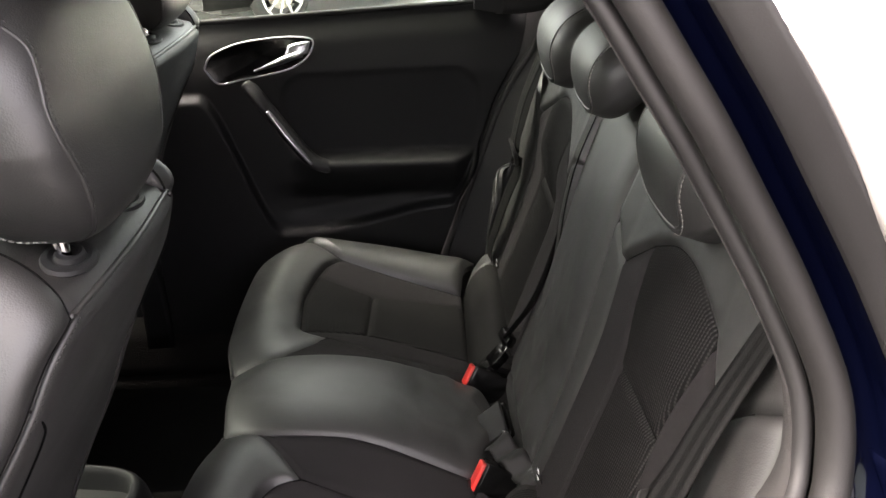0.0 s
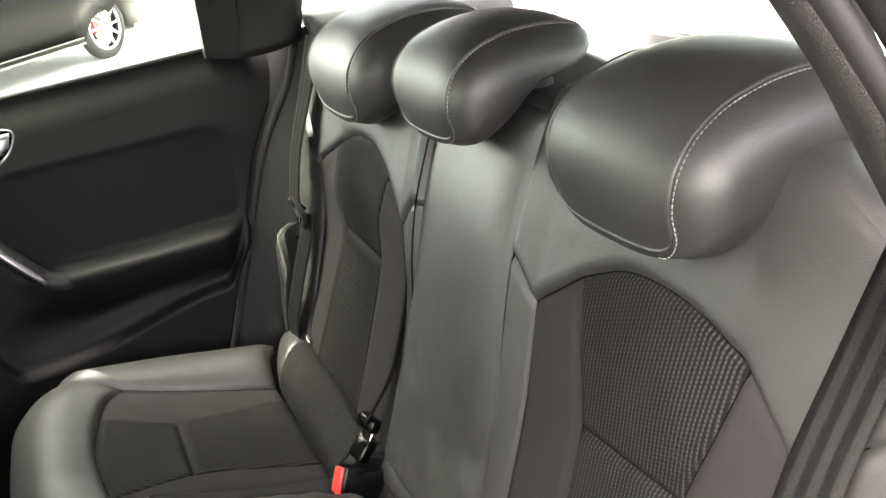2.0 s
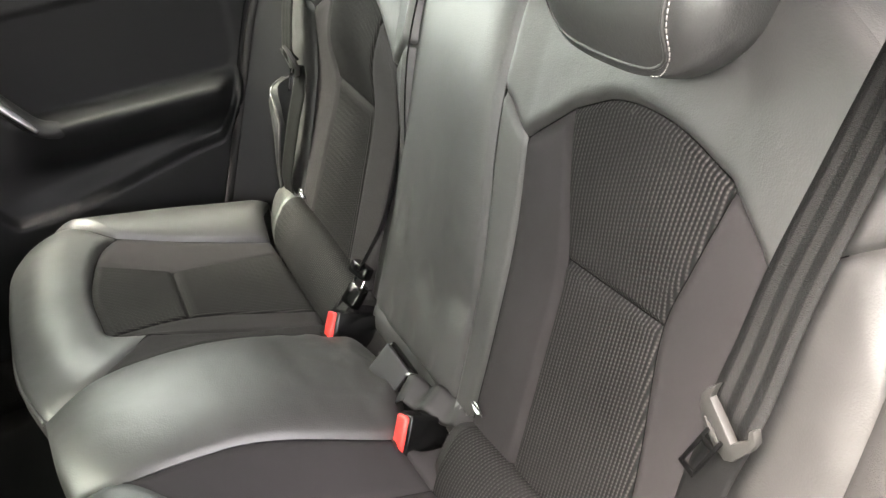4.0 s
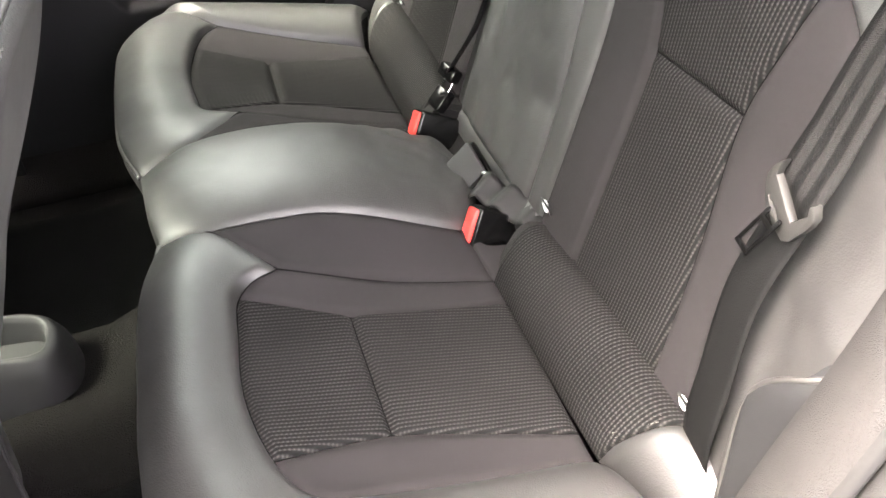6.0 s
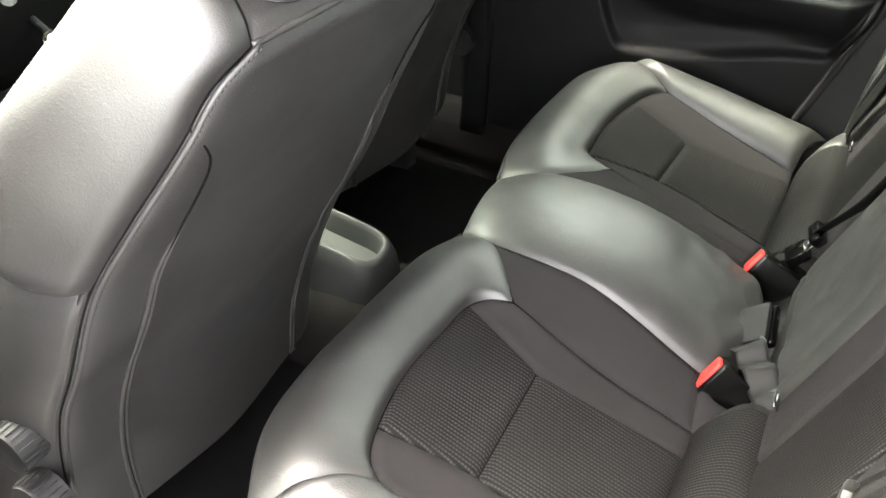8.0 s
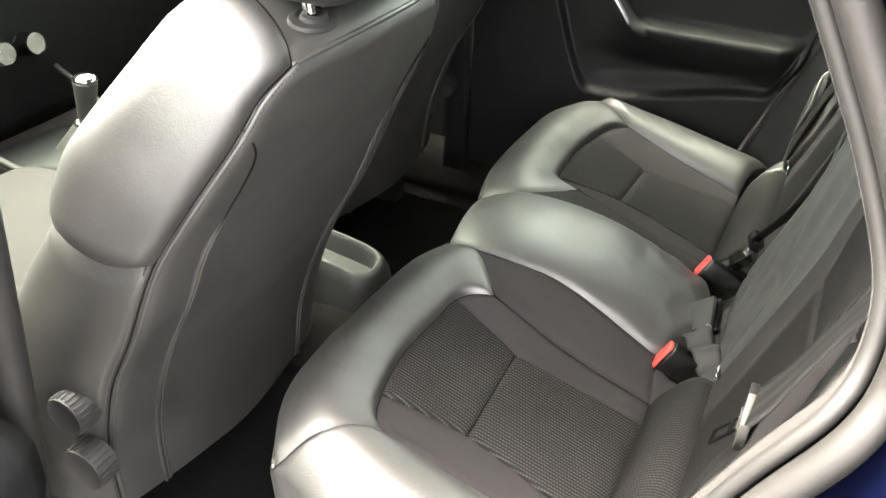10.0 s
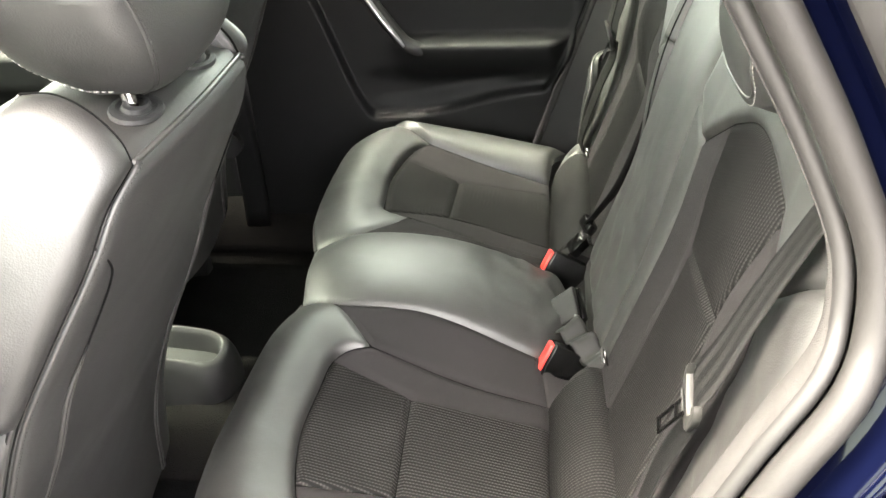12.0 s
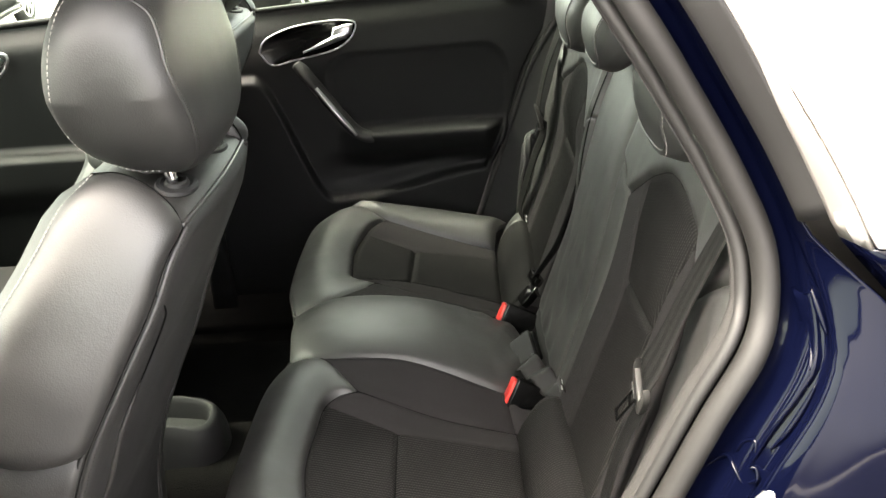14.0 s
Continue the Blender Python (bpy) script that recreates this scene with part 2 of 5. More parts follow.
def patch(name, bottom, top, left, right, mat, parent, nu=24, nv=24, puff=0.0, rim=(0.02, 0.02, 0.02, 0.02), skirt=0.012, out=(0, 0, 1),
          wrinkle=0.0, scale=14.0, label="", dent=None, uvmap=None, rib=0.0):
    """An upholstered panel between four edges (left and right run from bottom to top), swelled by puff inside the seams; rim: how far the
    swelling takes to rise from the bottom, right, top and left edge (0: no seam there)."""
    b, t, lf, r = spline(bottom, nu), spline(top, nu), spline(left, nv), spline(right, nv)
    u, v = np.linspace(0, 1, nu)[None, :, None], np.linspace(0, 1, nv)[:, None, None]
    P = (1 - v) * b[None] + v * t[None] + (1 - u) * lf[:, None] + u * r[:, None]
    P -= (1 - u) * (1 - v) * b[0] + u * (1 - v) * b[-1] + (1 - u) * v * t[0] + u * v * t[-1]
    du, dv = np.gradient(P, axis=1), np.gradient(P, axis=0)
    N = np.cross(du, dv)
    N /= np.maximum(np.linalg.norm(N, axis=2, keepdims=True), 1e-9)
    flip = float((N * np.array(out)).sum()) < 0
    if flip:
        N = -N
    su = np.concatenate([np.zeros((nv, 1)), np.cumsum(np.linalg.norm(np.diff(P, axis=1), axis=2), 1)], 1)
    sv = np.concatenate([np.zeros((1, nu)), np.cumsum(np.linalg.norm(np.diff(P, axis=0), axis=2), 0)], 0)
    h = np.full((nv, nu), 1.0)
    for d, k in ((sv, rim[0]), (su[:, -1:] - su, rim[1]), (sv[-1:] - sv, rim[2]), (su, rim[3])):
        if k > 0:
            h *= np.sqrt(np.clip(1 - (1 - np.clip(d / k, 0, 1)) ** 2, 0, 1))
    h *= puff
    if wrinkle:
        h += np.array([[noise.fractal(Vector(q) * scale, 1.0, 2.0, 3) * wrinkle for q in row] for row in P]) * (h / max(puff, 1e-6) if puff else 1)
    if rib:
        h = h + rib * h / max(puff, 1e-6) * (0.5 - 0.5 * np.sin(2 * math.pi * P[..., 1] / ROW)) ** 0.8
    if dent is not None:
        h += dent(P)
    Q = P + N * h[..., None]
    verts = [tuple(q) for row in Q for q in row]
    ring = [(0, j) for j in range(nu)] + [(i, nu - 1) for i in range(1, nv)] + [(nv - 1, j) for j in range(nu - 2, -1, -1)] + [(i, 0) for i in range(nv - 2, 0, -1)]
    uvs = [(su[i, j], sv[i, j]) for i in range(nv) for j in range(nu)] if uvmap is None else [uvmap(P[i, j], su[i, j], sv[i, j]) for i in range(nv) for j in range(nu)]
    faces = [(i * nu + j, i * nu + j + 1, (i + 1) * nu + j + 1, (i + 1) * nu + j) for i in range(nv - 1) for j in range(nu - 1)]
    base = len(verts)
    for lower in (0.0, skirt):
        for i, j in ring:
            verts.append(tuple(Q[i, j] - N[i, j] * lower))
            uvs.append(uvs[i * nu + j])
    rn = len(ring)
    faces += [(base + (k + 1) % rn, base + k, base + rn + k, base + rn + (k + 1) % rn) for k in range(rn)]
    if flip:
        faces = [f[::-1] for f in faces]
    return finish(name, verts, faces, mat, parent, label, uvs)


def tube(name, pts, radius, mat, parent=None, label="", sides=8, n=40, closed=False, flat=1.0, ends=True):
    """A round bar along a smooth curve; flat squeezes it in its second direction; radius may be a function of 0..1."""
    c = spline(list(pts) + ([pts[0]] if closed else []), n)
    if closed:
        c = c[:-1]
    m = len(c)
    tang = np.gradient(c, axis=0) if not closed else np.roll(c, -1, 0) - np.roll(c, 1, 0)
    verts, faces = [], []
    up = Vector((0, 0, 1)) if abs(Vector(tang[0]).normalized().z) < 0.9 else Vector((1, 0, 0))
    for i in range(m):
        d = Vector(tang[i]).normalized()
        side = d.cross(up).normalized()
        up = side.cross(d).normalized()
        rad = radius(i / max(m - 1, 1)) if callable(radius) else radius
        for k in range(sides):
            a = 2 * math.pi * k / sides
            verts.append(Vector(c[i]) + side * (rad * math.cos(a)) + up * (rad * flat * math.sin(a)))
    for i in range(m if closed else m - 1):
        for k in range(sides):
            a, b = i * sides + k, i * sides + (k + 1) % sides
            e, f = ((i + 1) % m) * sides + k, ((i + 1) % m) * sides + (k + 1) % sides
            faces.append((a, b, f, e))
    if not closed and ends:
        faces += [tuple(range(sides))[::-1], tuple((m - 1) * sides + k for k in range(sides))]
    return finish(name, verts, faces, mat, parent, label)


def ribbon(name, pts, across, width, mat, parent=None, thick=0.0012, n=30, label="", offset=0.0):
    """A band of webbing along a curve; across: its width's direction at each of the points."""
    c = spline(pts, n)
    a = spline(across, n)
    tang = np.gradient(c, axis=0)
    s = np.concatenate([[0], np.cumsum(np.linalg.norm(np.diff(c, axis=0), axis=1))])
    verts, uvs, faces = [], [], []
    m = 9
    for i in range(n):
        side = a[i] - tang[i] * (a[i] @ tang[i]) / max(tang[i] @ tang[i], 1e-12)
        side /= max(np.linalg.norm(side), 1e-9)
        nor = np.cross(tang[i], side)
        nor /= max(np.linalg.norm(nor), 1e-9)
        for sg in (1, -1):
            for k in range(m):
                w = (k / (m - 1) - 0.5) * width
                verts.append(c[i] + side * w + nor * (sg * thick * (1 if 0 < k < m - 1 else 0.3) + offset))
                uvs.append((w + width / 2, s[i]))
    for i in range(n - 1):
        for k in range(m - 1):
            p, q = i * 2 * m + k, (i + 1) * 2 * m + k
            faces += [(p, p + 1, q + 1, q), (p + m + 1, p + m, q + m, q + m + 1)]
        for k in (0, m - 1):
            p, q = i * 2 * m + k, (i + 1) * 2 * m + k
            faces.append((p, q, q + m, p + m) if k == 0 else (p + m, q + m, q, p))
    return finish(name, verts, faces, mat, parent, label, uvs)


def seams(parent, *lines, r=0.0011):
    """The sewn joints between panels, one thin cord for each line, its black standing for the groove's shade."""
    for pts in lines:
        tube("seam", pts, r, SEAM_SHADE, parent, sides=6, n=max(12, 6 * len(pts)))


def stitches(name, pts, mat, parent, step=0.0048, length=0.0032, r=0.00065, lift=(0, 0, 0)):
    """A row of short raised threads along a seam, one mesh."""
    c0 = spline(pts, 120)
    total = np.linalg.norm(np.diff(c0, axis=0), axis=1).sum()
    k = max(int(total / step), 2)
    c = spline(pts, k * 3 + 1)
    verts, faces = [], []
    for i in range(k):
        p, q = Vector(c[i * 3]), Vector(c[i * 3 + 2])
        d = (q - p).normalized()
        side = d.cross(Vector((0.3, 0.4, 0.87))).normalized()
        up = side.cross(d)
        o = len(verts)
        for e in (p, q):
            for a, b2 in ((1, 0), (0, 1), (-1, 0), (0, -1)):
                verts.append(e + Vector(lift) + side * (a * r) + up * (b2 * r))
        faces += [(o, o + 1, o + 5, o + 4), (o + 1, o + 2, o + 6, o + 5), (o + 2, o + 3, o + 7, o + 6), (o + 3, o, o + 4, o + 7), (o + 3, o + 2, o + 1, o), (o + 4, o + 5, o + 6, o + 7)]
    return tagged(finish(name, verts, faces, mat, parent), kind="stuff")


def box(bm, m, sx, sy, sz, bevel=0.0, seg=2):
    r = bmesh.ops.create_cube(bm, size=1.0, matrix=m @ Matrix.Diagonal((sx, sy, sz, 1)))
    if bevel:
        es = list({e for v in r["verts"] for e in v.link_edges})
        bmesh.ops.bevel(bm, geom=es, offset=bevel, segments=seg, profile=0.5, affect="EDGES")


def rod(bm, p, q, r1, r2=None, seg=16):
    p, q = Vector(p), Vector(q)
    d = q - p
    m = Matrix.Translation((p + q) / 2) @ d.to_track_quat("Z", "Y").to_matrix().to_4x4()
    bmesh.ops.create_cone(bm, cap_ends=True, segments=seg, radius1=r1, radius2=r1 if r2 is None else r2, depth=d.length, matrix=m)


def sheet(name, grid, mat, parent=None, thick=0.0, label="", flip=False, uv=False):
    """A surface through a grid of points (rows of equal length), with thickness."""
    G = np.array(grid, float)
    nv, nu = G.shape[:2]
    N = np.cross(np.gradient(G, axis=1), np.gradient(G, axis=0))
    N /= np.maximum(np.linalg.norm(N, axis=2, keepdims=True), 1e-9)
    if flip:
        N = -N
    verts = [tuple(q) for q in G.reshape(-1, 3)]
    faces = [(i * nu + j, i * nu + j + 1, (i + 1) * nu + j + 1, (i + 1) * nu + j) for i in range(nv - 1) for j in range(nu - 1)]
    if thick:
        o = len(verts)
        verts += [tuple(q) for q in (G - N * thick).reshape(-1, 3)]
        faces += [tuple(o + k for k in f[::-1]) for f in faces]
        ring = [j for j in range(nu)] + [i * nu + nu - 1 for i in range(1, nv)] + [(nv - 1) * nu + j for j in range(nu - 2, -1, -1)] + [i * nu for i in range(nv - 2, 0, -1)]
        faces += [(ring[(k + 1) % len(ring)], ring[k], o + ring[k], o + ring[(k + 1) % len(ring)]) for k in range(len(ring))]
    if flip:
        faces = [f[::-1] for f in faces]
    return finish(name, verts, faces, mat, parent, label)


def loft(curves, nu, nv):
    """A grid through several curves, each a list of points."""
    rows = [spline(c, nu) for c in curves]
    cols = [spline([r[j] for r in rows], nv) for j in range(nu)]
    return np.array(cols).transpose(1, 0, 2)

# ---- rear bench ----
def bench_point(s):
    return lambda x, w, z: (x, YC + s * w, z)


def back_point(s):
    lean = {-1: 0.014, 0: 0.020, 1: 0.034}[s]
    side = s or 1
    return lambda w, z, o=0.0: (0.080 + (z - 0.615) * 0.35 - lean * smooth(0.80, 0.94, z) - o, YC + side * w, z)


BACK_OUT = (-0.94, 0, 0.33)
RIB_HIGH = 0.0015
bench = thing("rear_bench", "black leather rear bench with ribbed grey fabric insets and three headrests", "bench seat")


def cushion_side(s):
    p = bench_point(s)
    jn, a1, a2, a3, a4 = p(-0.243, 0.180, 0.636), p(-0.291, 0.208, 0.630), p(-0.287, 0.424, 0.628), p(0.0, 0.232, 0.540), p(-0.003, 0.430, 0.543)
    mi, mo = p(-0.183, 0.244, 0.598), p(-0.180, 0.402, 0.588)
    cf, corner = p(-0.311, 0.099, 0.648), p(-0.366, 0.078, 0.628)
    oc, ob, of = p(-0.243, 0.488, 0.634), p(-0.300, 0.530, 0.652), p(-0.335, 0.578, 0.620)
    b1, b2, c1, c2 = p(-0.12, 0.187, 0.580), p(-0.005, 0.190, 0.545), p(-0.15, 0.482, 0.598), p(-0.005, 0.472, 0.548)
    i1, i2, i3, i4, i5 = p(-0.272, 0.188, 0.634), p(-0.298, 0.26, 0.626), p(-0.302, 0.34, 0.625), p(-0.268, 0.468, 0.632), p(-0.18, 0.105, 0.640)
    i6 = p(-0.016, 0.120, 0.572)
    pipe = [corner, p(-0.391, 0.18, 0.622), p(-0.396, 0.30, 0.620), p(-0.395, 0.39, 0.620), p(-0.385, 0.48, 0.620), of]
    if s > 0:
        pipe = [(x - 0.018, y, z) for x, y, z in pipe]
        corner, of = pipe[0], pipe[-1]
    rows = lambda P, u, v: (P[1], P[0] * 1.04)
    patch("front_bolster", [jn, i1, a1, i2, i3, a2, i4, oc], pipe, [jn, cf, corner], [oc, ob, of], LEATHER, bench, 60, 26, 0.015, (0.016, 0.060, 0.014, 0.100), wrinkle=0.0016)
    patch("inner_strip", [cf, i5, i6], [jn, b1, b2], [cf, jn], [i6, b2], TWEED, bench, 40, 14, 0.005, (0.010, 0.02, 0.02, 0.006), wrinkle=0.001)
    patch("smooth_inset", [jn, b1, b2], [a1, mi, a3], [jn, i1, a1], [b2, a3], TWEED, bench, 36, 10, 0.005, (0.012, 0.01, 0.004, 0.01))
    patch("ribbed_inset", [a1, mi], [a2, mo], [a1, i2, i3, a2], [mi, mo], RIB, bench, 20, 230, 0.006, (0.006, 0.012, 0.006, 0.010), uvmap=rows, rib=RIB_HIGH)
    patch("ribbed_inset", [mi, a3], [mo, a4], [mi, mo], [a3, a4], RIB, bench, 26, 230, 0.006, (0.006, 0.02, 0.006, 0.012), uvmap=rows, rib=RIB_HIGH)
    patch("smooth_inset", [a2, mo, a4], [oc, c1, c2], [a2, i4, oc], [a4, c2], TWEED, bench, 36, 10, 0.005, (0.004, 0.01, 0.012, 0.01))
    o1, o2 = p(-0.20, 0.612, 0.594), p(0.03, 0.600, 0.562)
    patch("side_bolster", [oc, c1, c2], [of, o1, o2], [oc, ob, of], [c2, p(0.005, 0.53, 0.578), o2], LEATHER, bench, 44, 30, 0.018, (0.050, 0.03, 0.075, 0.008), wrinkle=0.001)
    patch("bolster_side", [p(-0.31, 0.59, 0.43), p(-0.15, 0.615, 0.43), p(0.03, 0.605, 0.43)], [of, o1, o2], [p(-0.31, 0.59, 0.43), of], [p(0.03, 0.605, 0.43), o2],
          LEATHER, bench, 24, 8, 0.006, out=(0, s, 0))
    seams(bench, [jn, i1, a1, i2, i3, a2, i4, oc], [jn, b1, b2], [a1, mi, a3], [a2, mo, a4], [mi, mo], [oc, c1, c2], [cf, i5, i6], [cf, jn], [oc, ob, of])
    low = [p(-0.345, 0.075, 0.41), p(-0.368, 0.30, 0.40), p(-0.355, 0.48, 0.41), p(-0.31, 0.59, 0.43)]
    patch("front_face", low, pipe, [low[0], corner], [low[-1], of], LEATHER, bench, 40, 12, 0.008, (0, 0.01, 0.012, 0.01), out=(-1, 0, 0))
    tube("piping", [(x - 0.001, y, z + 0.001) for x, y, z in pipe], 0.0026, PIPING, bench, n=60)
    stitches("stitching", [(x - 0.003, y, z - 0.006) for x, y, z in pipe], DARK_THREAD, bench)
    r1, r2, r3, r4 = p(-0.003, 0.185, 0.529), p(0.003, 0.462, 0.538), p(0.092, 0.168, 0.576), p(0.092, 0.500, 0.586)
    lp, rp = [r1, p(0.014, 0.182, 0.566), p(0.050, 0.170, 0.594), r3], [r2, p(0.016, 0.476, 0.578), p(0.052, 0.494, 0.607), r4]
    patch("ribbed_roll", [r1, p(0.0, 0.33, 0.535), r2], [r3, p(0.094, 0.33, 0.588), r4], lp, rp, RIB, bench, 340, 18, 0.004, (0.01, 0.004, 0.01, 0.006), uvmap=lambda P, u, v: (P[1], v), rib=RIB_HIGH)
    for d in (0.004, 0.010):
        stitches("roll_stitching", [(x - 0.003, y - s * d, z + 0.0035) for x, y, z in rp[1:]], GREY_THREAD, bench)
    e1, e2 = p(0.04, 0.590, 0.560), p(0.088, 0.575, 0.580)
    patch("roll_end", [r2, p(0.02, 0.54, 0.548), e1], [r4, p(0.092, 0.54, 0.590), e2], rp, [e1, p(0.055, 0.592, 0.583), p(0.075, 0.585, 0.594), e2], LEATHER, bench, 16, 18, 0.005, (0.01, 0.015, 0.01, 0.004))
    f1, f3 = p(0.004, 0.172, 0.524), p(0.092, 0.150, 0.571)
    lp2 = [f1, p(0.016, 0.168, 0.563), p(0.050, 0.154, 0.589), f3]
    patch("roll_edging", [f1, r1], [f3, r3], lp2, lp, FELT, bench, 5, 18, 0.001, (0, 0, 0, 0))
    patch("pocket_lip", [b2, p(0.012, 0.187, 0.549), p(0.034, 0.150, 0.556)], [i6, p(0.004, 0.140, 0.561), p(0.034, 0.144, 0.554)], [b2, i6], [p(0.034, 0.150, 0.556), p(0.034, 0.144, 0.554)], TWEED, bench, 18, 10, 0.003, (0.008, 0.0, 0.008, 0.004), skirt=0.02)
    patch("pocket_wall", [p(-0.052, 0.120, 0.55), p(0.004, 0.172, 0.49)], [i6, b2], [p(-0.052, 0.120, 0.55), i6], [p(0.004, 0.172, 0.49), b2], PILLAR, bench, 8, 6, 0.0, out=(1, 0, 0))


def backrest_side(s):
    k = back_point(s)
    v0, n1, n2, n0 = k(0.147, 0.922), k(0.247, 0.834), k(0.389, 0.838), k(0.212, 0.970)
    c0, b2, v1, b3 = k(0.417, 0.970, -0.008), k(0.104, 0.964, 0.012), k(0.484, 0.930), k(0.530, 0.972, 0.006)
    arch = [n0, k(0.27, 0.994), k(0.345, 0.995), c0]
    lo = [k(0.118, 0.595), k(0.158, 0.595), k(0.253, 0.595), k(0.430, 0.595), k(0.490, 0.595), k(0.600, 0.595, 0.004)]
    rows = lambda P, u, v: (P[1], P[2] * 1.06)
    s1 = [lo[1], k(0.157, 0.70), k(0.151, 0.82), v0]
    s2 = [lo[2], k(0.251, 0.72), n1]
    s3 = [lo[3], k(0.410, 0.72), n2]
    s4 = [lo[4], k(0.496, 0.74), k(0.492, 0.85), v1]
    patch("back_strip", [lo[0], lo[1]], [b2, v0], [lo[0], k(0.114, 0.75, 0.004), k(0.106, 0.90, 0.010), b2], s1, LEATHER, bench, 14, 40, 0.006, (0, 0.016, 0.006, 0.004), out=BACK_OUT, wrinkle=0.0008)
    inner, outer = spline([*s2, k(0.230, 0.91), n0], 61), spline([*s3, k(0.405, 0.90), c0], 61)
    ci, co = int(np.argmin(np.abs(inner[:, 2] - n1[2]))), int(np.argmin(np.abs(outer[:, 2] - n2[2])))
    cut = [tuple(inner[ci]), tuple(outer[co])]
    patch("smooth_back", [lo[1], lo[2]], [v0, n0], s1, list(inner[::3]), TWEED, bench, 14, 40, 0.006, (0, 0.006, 0.006, 0.014), out=BACK_OUT)
    patch("ribbed_back", [lo[2], lo[3]], cut, list(inner[:ci + 1]), list(outer[:co + 1]), RIB, bench, 230, 30, 0.005, (0, 0.010, 0.012, 0.010), out=BACK_OUT, uvmap=rows, rib=RIB_HIGH)
    patch("ribbed_back", cut, arch, list(inner[ci:]), list(outer[co:]), RIB, bench, 230, 22, 0.005, (0.010, 0.010, 0.012, 0.010), out=BACK_OUT, uvmap=rows, rib=RIB_HIGH)
    patch("smooth_back", [lo[3], lo[4]], [c0, v1], list(outer[::3]), s4, TWEED, bench, 14, 40, 0.006, (0, 0.014, 0.006, 0.006), out=BACK_OUT)
    seams(bench, s1, list(inner[::3]), list(outer[::3]), s4, cut, [b2, v0], [v0, n0], arch, [c0, v1], [v1, b3], [lo[0], k(0.114, 0.75, 0.004), k(0.106, 0.90, 0.010), b2, k(0.106, 1.06, 0.008), k(0.112, 1.128)])
    w1 = [lo[5], k(0.602, 0.74, 0.006), k(0.590, 0.90, 0.004), k(0.572, 1.00, 0.002), k(0.545, 1.065)]
    patch("back_bolster", [lo[4], lo[5]], [v1, b3, w1[3]], s4, w1[:4], LEATHER, bench, 36, 60, 0.010, (0, 0.03, 0.004, 0.02), out=BACK_OUT, wrinkle=0.0035, scale=16)
    top = [k(0.112, 1.128), k(0.25, 1.138), k(0.42, 1.122), k(0.545, 1.060)]
    lower = [*spline([b2, v0], 5)[:-1], *spline([v0, n0], 5)[:-1], *spline(arch, 9)[:-1], *spline([c0, v1], 5)[:-1], *spline([v1, b3], 4)[:-1], *spline([b3, w1[3]], 3)]
    patch("shoulder", lower, top, [b2, k(0.106, 1.06, 0.008), top[0]], [w1[3], top[-1]], LEATHER, bench, 90, 36, 0.009, (0.016, 0.02, 0.02, 0.006), out=BACK_OUT, wrinkle=0.0022, scale=10)
    rear = [(x + 0.095, y, z - 0.015) for x, y, z in top]
    patch("back_top", top, rear, [top[0], rear[0]], [top[-1], rear[-1]], LEATHER, bench, 40, 16, 0.008, (0.03, 0.03, 0.02, 0.01))
    # Unseen dark sheet, added to stop light through gaps between the panels.
    patch("gap_blocker", [k(0.110, 0.60, -0.014), k(0.55, 0.60, -0.014)], [k(0.110, 1.12, -0.014), k(0.52, 1.08, -0.014)], [k(0.110, 0.60, -0.014), k(0.110, 1.12, -0.014)], [k(0.55, 0.60, -0.014), k(0.52, 1.08, -0.014)], MAT, bench, 6, 6, out=BACK_OUT)
    fl = [(x + 0.09, y, z) for x, y, z in (lo[0], k(0.3, 0.595), lo[5])]
    patch("back_panel", fl, rear, [fl[0], rear[0]], [fl[-1], rear[-1]], CARPET, bench, 16, 12, 0.0, out=(1, 0, 0))
    patch("bolster_flank", [w1[0], fl[-1]], [w1[-1], rear[-1]], w1, [fl[-1], rear[-1]], LEATHER, bench, 8, 24, 0.004, out=(0, s, 0))


def side_base(s):
    """The hard lower piece beside the backrest, with a rounded upper edge."""
    k = lambda x, w, z: (x, YC + s * w, z)
    lo, hi = [k(0.048, 0.566, 0.43), k(0.07, 0.59, 0.43), k(0.14, 0.625, 0.43)], [k(0.076, 0.562, 0.722), k(0.078, 0.580, 0.748), k(0.086, 0.608, 0.774), k(0.15, 0.63, 0.79)]
    left = [lo[0], k(0.058, 0.567, 0.62), k(0.070, 0.559, 0.70), hi[0]]
    patch("side_base", lo, hi, left, [lo[-1], hi[-1]], PLASTIC, bench, 20, 24, 0.006, (0, 0.02, 0.012, 0.012), out=(-0.6, s, 0))
    tube("base_welt", [*left, *hi[1:]], 0.0024, PIPING, bench, n=50)


for s in (-1, 1):
    side_base(s)
    cushion_side(s)
    backrest_side(s)


